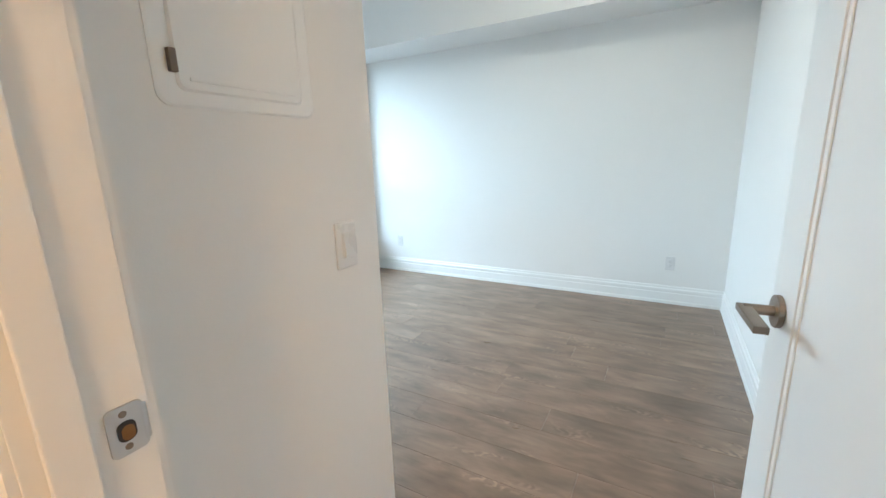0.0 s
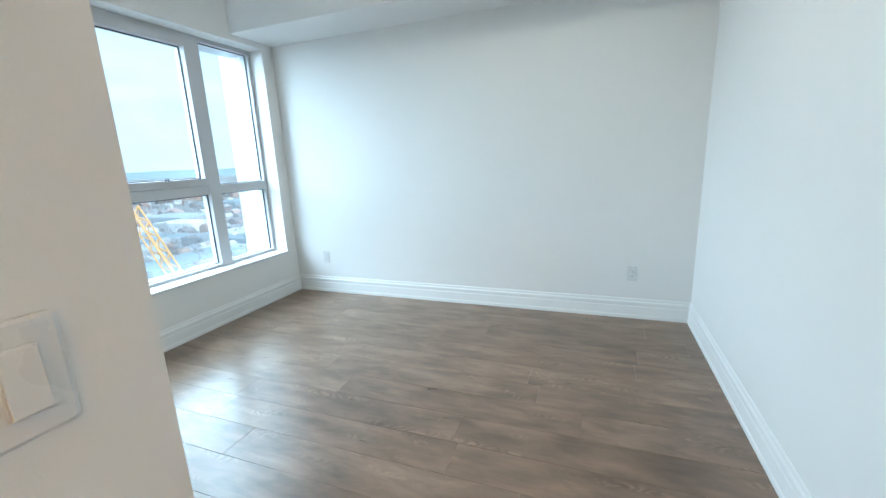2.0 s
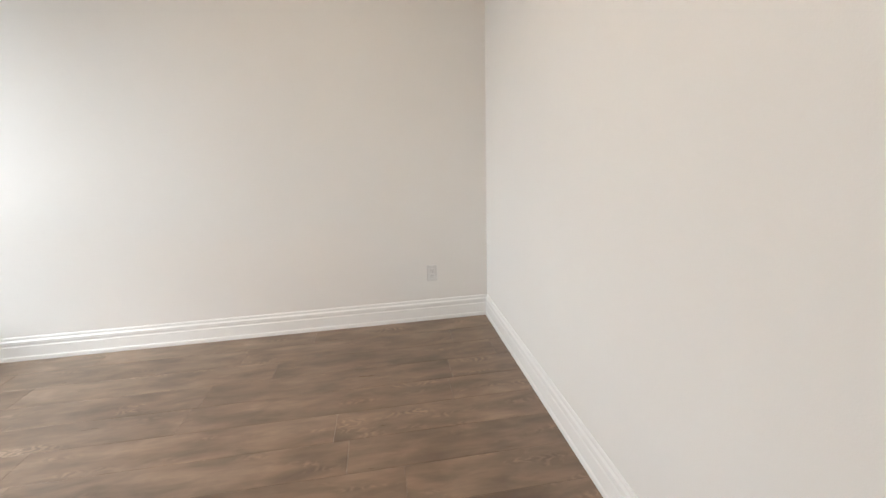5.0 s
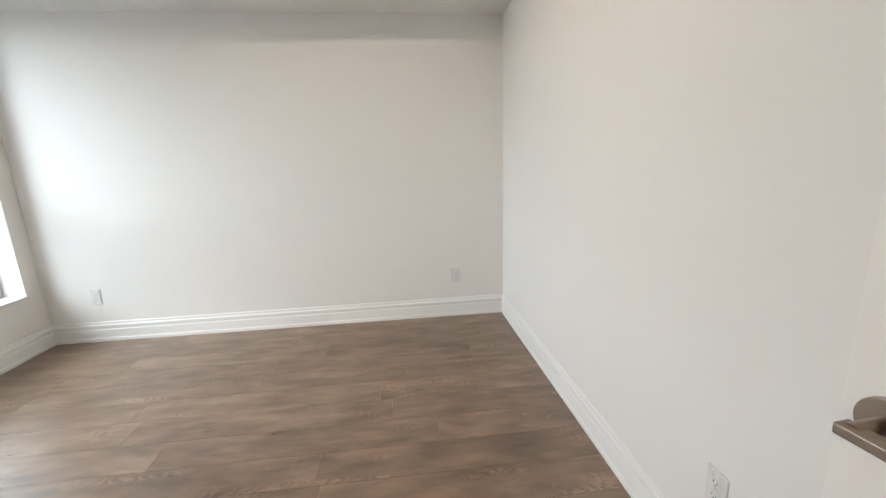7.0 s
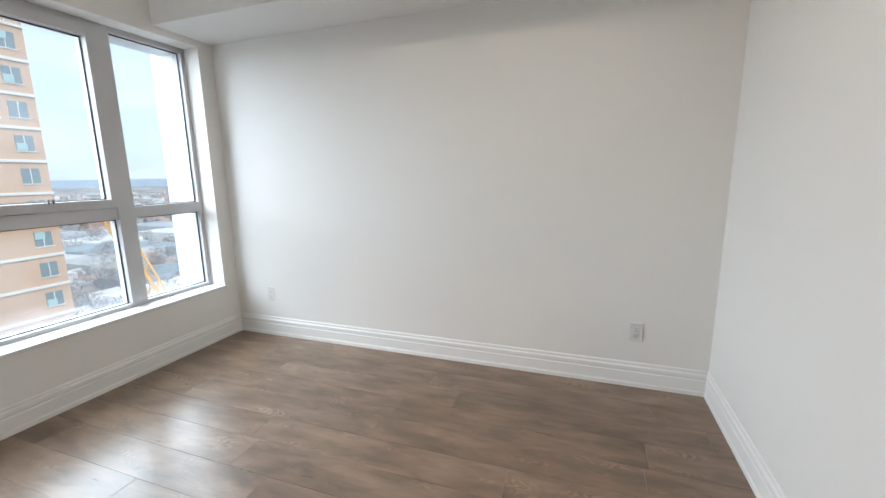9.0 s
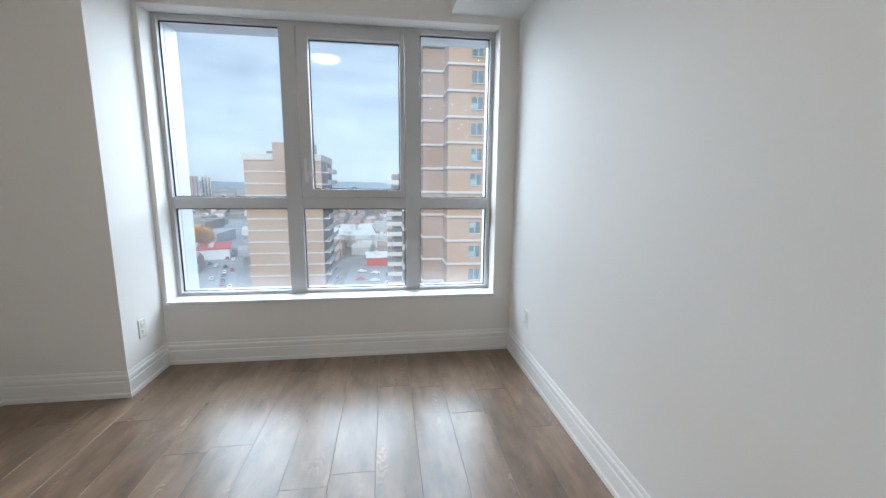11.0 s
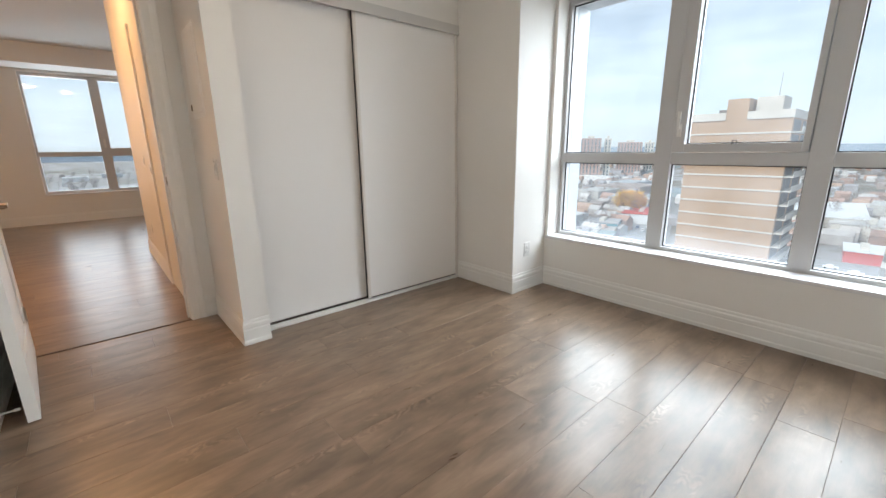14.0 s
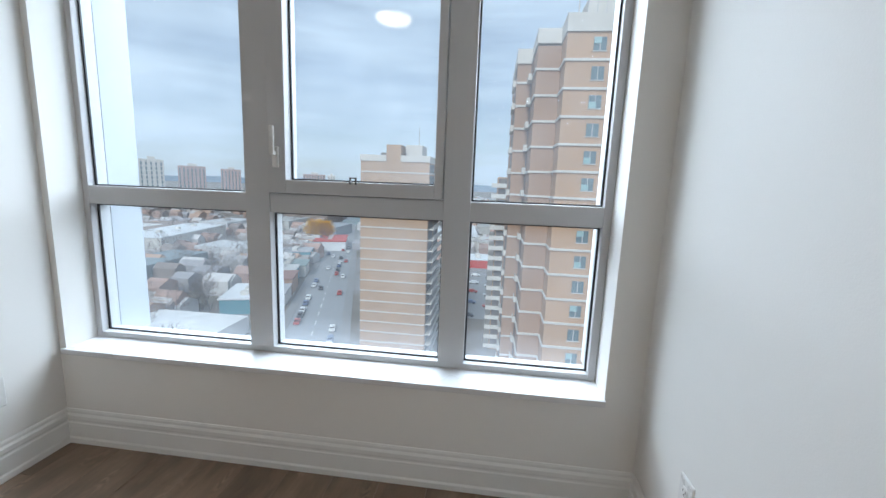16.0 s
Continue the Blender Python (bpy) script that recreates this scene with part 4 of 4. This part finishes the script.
for x, y in scatter(2300, 130, 1500, -62, 58) + scatter(160, 110, 1500, -125, -62):
    w, d, h, r = rnd.uniform(2.8, 4.6), rnd.uniform(3.5, 6), rnd.uniform(4.0, 6), rnd.uniform(1.5, 2.6)
    i = len(vs)
    vs += [(x - w, y - d, GZ), (x + w, y - d, GZ), (x + w, y + d, GZ), (x - w, y + d, GZ), (x - w, y - d, GZ + h), (x + w, y - d, GZ + h), (x + w, y + d, GZ + h), (x - w, y + d, GZ + h), (x, y - d, GZ + h + r), (x, y + d, GZ + h + r)]
    fs += [tuple(i + k for k in f) for f in ((0, 1, 5, 8, 4), (2, 3, 7, 9, 6), (1, 2, 6, 5), (3, 0, 4, 7), (5, 6, 9, 8), (7, 4, 8, 9))]
stuff("houses", vs, fs, HOUSES, "small gabled houses spread over the city", "houses")
vs, fs = [], []
for x, y in scatter(170, 120, 1300, -62, 58, 24) + scatter(20, 120, 1300, -125, -62, 24):
    w, d, h = rnd.uniform(8, 26), rnd.uniform(8, 22), rnd.uniform(4, 9)
    i = len(vs)
    vs += [(x - w, y - d, GZ), (x + w, y - d, GZ), (x + w, y + d, GZ), (x - w, y + d, GZ), (x - w, y - d, GZ + h), (x + w, y - d, GZ + h), (x + w, y + d, GZ + h), (x - w, y + d, GZ + h)]
    fs += [tuple(i + k for k in f) for f in BOXF]
stuff("flat_roofed_blocks", vs, fs, BLOCKS, "flat-roofed shops and warehouses", "low buildings")


def tree_clump(vs, fs, x, y, r, h, leaves, size):
    for k in range(5):
        a, b = rnd.uniform(0, 6.28), rnd.uniform(0.2, 0.8) * r
        i = len(vs)
        vs += [(x - 0.2, y, GZ), (x + 0.2, y, GZ), (x + b * math.cos(a), y + b * math.sin(a), GZ + h * rnd.uniform(0.6, 0.95))]
        fs.append((i, i + 1, i + 2))
    for k in range(leaves):
        a, q = rnd.uniform(0, 6.28), rnd.random() ** 0.5
        zz = rnd.uniform(-1, 1)
        c = Vector((x + r * q * math.cos(a) * (1 - 0.4 * abs(zz)), y + r * q * math.sin(a) * (1 - 0.4 * abs(zz)), GZ + h * (0.66 + 0.32 * zz)))
        i = len(vs)
        # a twig pointing up and away from the trunk
        reach = Vector((c.x - x + rnd.uniform(-2, 2), c.y - y + rnd.uniform(-2, 2), rnd.uniform(0.5, 4.0))).normalized() * size * 3.0
        vs += [(c.x - 0.22 * size, c.y, c.z), (c.x + 0.22 * size, c.y + 0.1 * size, c.z), tuple(c + reach), (c.x, c.y - 0.22 * size, c.z + 0.1 * size)]
        fs.extend(((i, i + 1, i + 2), (i, i + 2, i + 3)))


vs, fs = [], []
for x, y in scatter(1300, 120, 1500, -62, 58) + scatter(700, 120, 1400, -125, -62):
    tree_clump(vs, fs, x + 6, y + 7, rnd.uniform(3.5, 6.5), rnd.uniform(9, 14), *((190, 0.5) if math.hypot(x, y) < 330 else (50, 1.0)))
stuff("bare_trees", vs, fs, BARE, "leafless street trees among the houses", "trees")
yt = thing("tree", "large tree in bright yellow autumn leaf", "tree", at=pose(0, 0, 0))
bm = bmesh.new()
cyl(bm, 0.9, 0.4, 9, pose(-272, -121, GZ), 10)
part("trunk", bm, BARE, yt)
vs, fs = [], []
for k in range(3):
    tree_clump(vs, fs, -272 + rnd.uniform(-3, 3), -121 + (k - 1) * 4.5, 6, 15, 800, 1.4)
me = bpy.data.meshes.new("crown")
me.from_pydata(vs, [], fs)
me.materials.append(YELLOW)
crown = new("crown", me)
crown.parent = yt

# distant wooded ridge, the haze put into its blue-grey colour
vs, fs = [], []
n = 90
for k in range(n + 1):
    a = radians(-130 + 190 * k / n)
    d = 3200
    h = 8 + 26 * noise.noise((k * 0.13, 2.0, 0.0)) + 10 * noise.noise((k * 0.6, 7.0, 0.0))
    vs += [(-d * math.cos(a), d * math.sin(a), GZ - 1), (-d * math.cos(a), d * math.sin(a), GZ + 38 + h)]
    if k:
        i = len(vs)
        fs.append((i - 4, i - 2, i - 1, i - 3))
RIDGE = varied("haze_painted_ridge", (0.30, 0.38, 0.47), (0.24, 0.31, 0.39), 0.95, 0.004, 0.05, 0.0)
ridge = stuff("backdrop", vs, fs, RIDGE, "wooded ridge on the horizon, painted hazy blue", "backdrop")
tagged(ridge, kind="structure")

# street with cars, a lot and nearby roofs
road = thing("road", "wide grey city street running away from the towers", "road", kind="structure", at=pose(-118, -54, GZ, 0, 0, 18.3))
piece("carriageway", [(-420, -8, 0, 60, 8, 0.05)], ASPHALT, road)
piece("pavement", [(-420, 8, 0, 60, 11, 0.2), (-420, -11, 0, 60, -8, 0.2)], PAVE, road)
LINE = varied("lane_paint", (0.7, 0.7, 0.68), (0.55, 0.55, 0.53), 0.8, 0.5, 2.0, 0.0)
for k in range(36):
    piece("lane_mark", [(-300 + 9 * k, -0.1, 0.05, -296 + 9 * k, 0.1, 0.07)], LINE, road)
CARWIN = material("car_glass", (0.02, 0.02, 0.025), 0.1)
CARPAINT = [varied("car_paint", c, tuple(v * 0.9 for v in c), 0.3, 1.0, 10, 0.0) for c in ((0.7, 0.7, 0.7), (0.05, 0.05, 0.06), (0.4, 0.05, 0.04), (0.75, 0.75, 0.73), (0.10, 0.14, 0.25))]
tyre = material("tyre_rubber", (0.02, 0.02, 0.02), 0.9)


def car(paint, colour):
    ob = thing("car", f"{colour} parked car seen from far above", "car", "cars on the street", at=pose(0, 0, GZ + 0.1))
    bm = bmesh.new()
    box(bm, -2.2, -0.9, 0.35, 2.2, 0.9, 0.95, 0.15)
    box(bm, -1.3, -0.78, 0.9, 0.9, 0.78, 1.5, 0.2)
    part("body", bm, paint, ob)
    piece("windscreen", [(0.72, -0.66, 1.0, 0.93, 0.66, 1.38)], CARWIN, ob, bevel=0.05)
    for x in (-1.4, 1.4):
        for y in (-0.85, 0.85):
            bm = bmesh.new()
            cyl(bm, 0.33, 0.33, 0.2, pose(x, y - 0.1, 0.33, -90, 0, 0), 14)
            part("wheel", bm, tyre, ob)
    return ob


protos = [car(p, c) for p, c in zip(CARPAINT, ("silver", "black", "red", "white", "dark blue"))]
turn = Matrix.Translation((-118, -54, GZ + 0.06)) @ Matrix.Rotation(radians(18.3), 4, "Z")
for k in range(26):
    m = turn @ pose(-150 + 6.8 * k + rnd.uniform(-2, 2), rnd.choice((-5.6, -2.4, 2.4, 5.6)), 0)
    if k < 5:
        protos[k].matrix_basis = m
    else:
        copy_thing(protos[k % 5], m)
lot = thing("parking_lot", "pale paved parking lot between the towers", "parking lot", kind="structure", at=pose(-175, -6, GZ))
piece("paving", [(-45, -15, 0, 40, 28, 0.06)], PAVE, lot)
for k in range(18):
    copy_thing(protos[(k * 3) % 5], pose(-205 + 4 * k, -14 + 7 * (k % 4), GZ + 0.07, 0, 0, 90))
WHITEROOF = varied("white_roof", (0.75, 0.76, 0.77), (0.6, 0.61, 0.62), 0.7, 0.1, 1.0, 0.05)
TEAL = varied("teal_fascia", (0.10, 0.28, 0.33), (0.08, 0.22, 0.27), 0.5, 0.2, 2.0, 0.05)
REDROOF = varied("red_fascia", (0.55, 0.06, 0.04), (0.45, 0.05, 0.04), 0.5, 0.2, 2.0, 0.05)


def shop(x, y, rz, w, d, h, roof, front, label):
    ob = thing("shop_building", label, "building", at=pose(x, y, GZ, 0, 0, rz))
    piece("wall", [(-w, -d, 0, w, d, h)], front, ob)
    piece("roof", [(-w - 0.4, -d - 0.4, h, w + 0.4, d + 0.4, h + 0.5)], roof, ob)
    for k in range(3):
        piece("roof_unit", [(-w * 0.6 + k * w * 0.5, -1.5, h + 0.5, -w * 0.6 + k * w * 0.5 + 2.2, 1.0, h + 1.8)], CONCRETE, ob)


shop(-131, -84, 18, 10, 7, 5, WHITEROOF, TEAL, "low shop with white roof and teal front")
ROWROOF = [varied("shop_roof", c, tuple(v * 0.8 for v in c), 0.8, 0.15, 1.5, 0.1) for c in ((0.42, 0.42, 0.43), (0.30, 0.17, 0.14), (0.55, 0.54, 0.52), (0.24, 0.30, 0.29), (0.36, 0.33, 0.30))]
for k in range(9):
    # a row of shops along the far pavement, each with its own front
    along = Matrix.Rotation(radians(18.3), 4, "Z") @ Vector((-26 - 15.5 * k, -19.5 - (k % 3) * 0.8, 0))
    shop(-118 + along.x, -54 + along.y, 18.3, 7.2, 7 + (k % 2), 4.5 + (k * 7 % 4) * 0.6, ROWROOF[k % 5], (CONCRETE, BRICK_C, TEAL)[k % 3], ("grey flat-roofed shop beside the street", "low brown-roofed shop beside the street", "pale flat-roofed shop beside the street", "dark green-roofed shop beside the street", "brownish-roofed shop beside the street")[k % 5])
shop(-230, -7, 5, 9, 6, 4.5, WHITEROOF, REDROOF, "small white-roofed filling station with red front")
shop(-290, -8, 0, 13, 14, 7, ROWROOF[2], CONCRETE, "pale flat-roofed hall beyond the parking lot")
shop(-262, -108, 18, 16, 10, 6, REDROOF, WHITEROOF, "low white building with red roof")
shop(-240, -205, 10, 38, 14, 9, WHITEROOF, CONCRETE, "large pale warehouse with white roof")
shop(-330, -35, 5, 40, 22, 8, WHITEROOF, CONCRETE, "large pale warehouse with white roof")

# lattice boom of a building crane
crane = thing("crane", "yellow lattice boom of a building crane", "crane", at=pose(0, 0, 0))
c_top, c_low = Vector((-52.1, 28.3, -2.9)), Vector((-28.2, 30.3, GZ + 2.0))
axis = c_low - c_top
q = axis.to_track_quat("Z", "Y").to_matrix().to_4x4()
boom = Matrix.Translation(c_top) @ q
bm = bmesh.new()
LB = axis.length
for sx in (-0.55, 0.55):
    for sy in (-0.55, 0.55):
        cyl(bm, 0.11, 0.11, LB, boom @ pose(sx, sy, 0), 6)
part("chords", bm, CRANE, crane)
bm = bmesh.new()
step = 1.1
for k in range(int(LB / step)):
    z = k * step
    s = 1 if k % 2 else -1
    for a, b in (((-0.55 * s, -0.55, z), (0.55 * s, -0.55, z + step)), ((-0.55 * s, 0.55, z), (0.55 * s, 0.55, z + step)), ((-0.55, -0.55 * s, z), (-0.55, 0.55 * s, z + step)), ((0.55, -0.55 * s, z), (0.55, 0.55 * s, z + step))):
        a, b = Vector(a), Vector(b)
        m = Matrix.Translation(a) @ (b - a).to_track_quat("Z", "Y").to_matrix().to_4x4()
        cyl(bm, 0.07, 0.07, (b - a).length, boom @ m, 5)
part("lacing", bm, CRANE, crane)
piece("carriage", [(-31, 28.4, GZ, -25.5, 32.2, GZ + 3.2)], CRANE, crane, bevel=0.2)

# ---------------------------------------------------------------- floor boards
PWD, PLN = 0.190, 1.285


def boards(x0, x1, y0, y1, seed):
    r = random.Random(seed)
    shared = {}
    row, y = 0, y1
    while y > y0 + 0.004:
        yb = max(y - PWD, y0)
        x = x0 - r.uniform(0, PLN)
        while x < x1:
            a, b = max(x, x0), min(x + PLN, x1)
            if b - a > 0.02:
                key = (round(b - a, 3), round(y - yb, 3))
                if key not in shared:
                    bm = bmesh.new()
                    w, d, g, c = (b - a) / 2, (y - yb) / 2, 0.0004, 0.0009
                    low = [bm.verts.new((sx * (w - g), sy * (d - g), -0.008)) for sx, sy in ((-1, -1), (1, -1), (1, 1), (-1, 1))]
                    mid = [bm.verts.new((sx * (w - g), sy * (d - g), -c * 0.7)) for sx, sy in ((-1, -1), (1, -1), (1, 1), (-1, 1))]
                    top = [bm.verts.new((sx * (w - g - c), sy * (d - g - c), 0)) for sx, sy in ((-1, -1), (1, -1), (1, 1), (-1, 1))]
                    for p, s in ((low, mid), (mid, top)):
                        for k in range(4):
                            bm.faces.new((p[k], p[(k + 1) % 4], s[(k + 1) % 4], s[k]))
                    bm.faces.new(top)
                    bm.faces.new(low[::-1])
                    shared[key] = mesh_of("plank", bm, FLOOR)
                ob = new("plank", shared[key])
                ob.parent, ob.location = floor, ((a + b) / 2, (y + yb) / 2, 0)
            x += PLN
        y = yb


boards(-3.46, XR, -3.533, -0.557 + 3 * PWD, 3)
boards(-1.10, LXE, -9.83, -3.540, 8)
boards(LXW, -1.10, -9.83, HYE, 9)
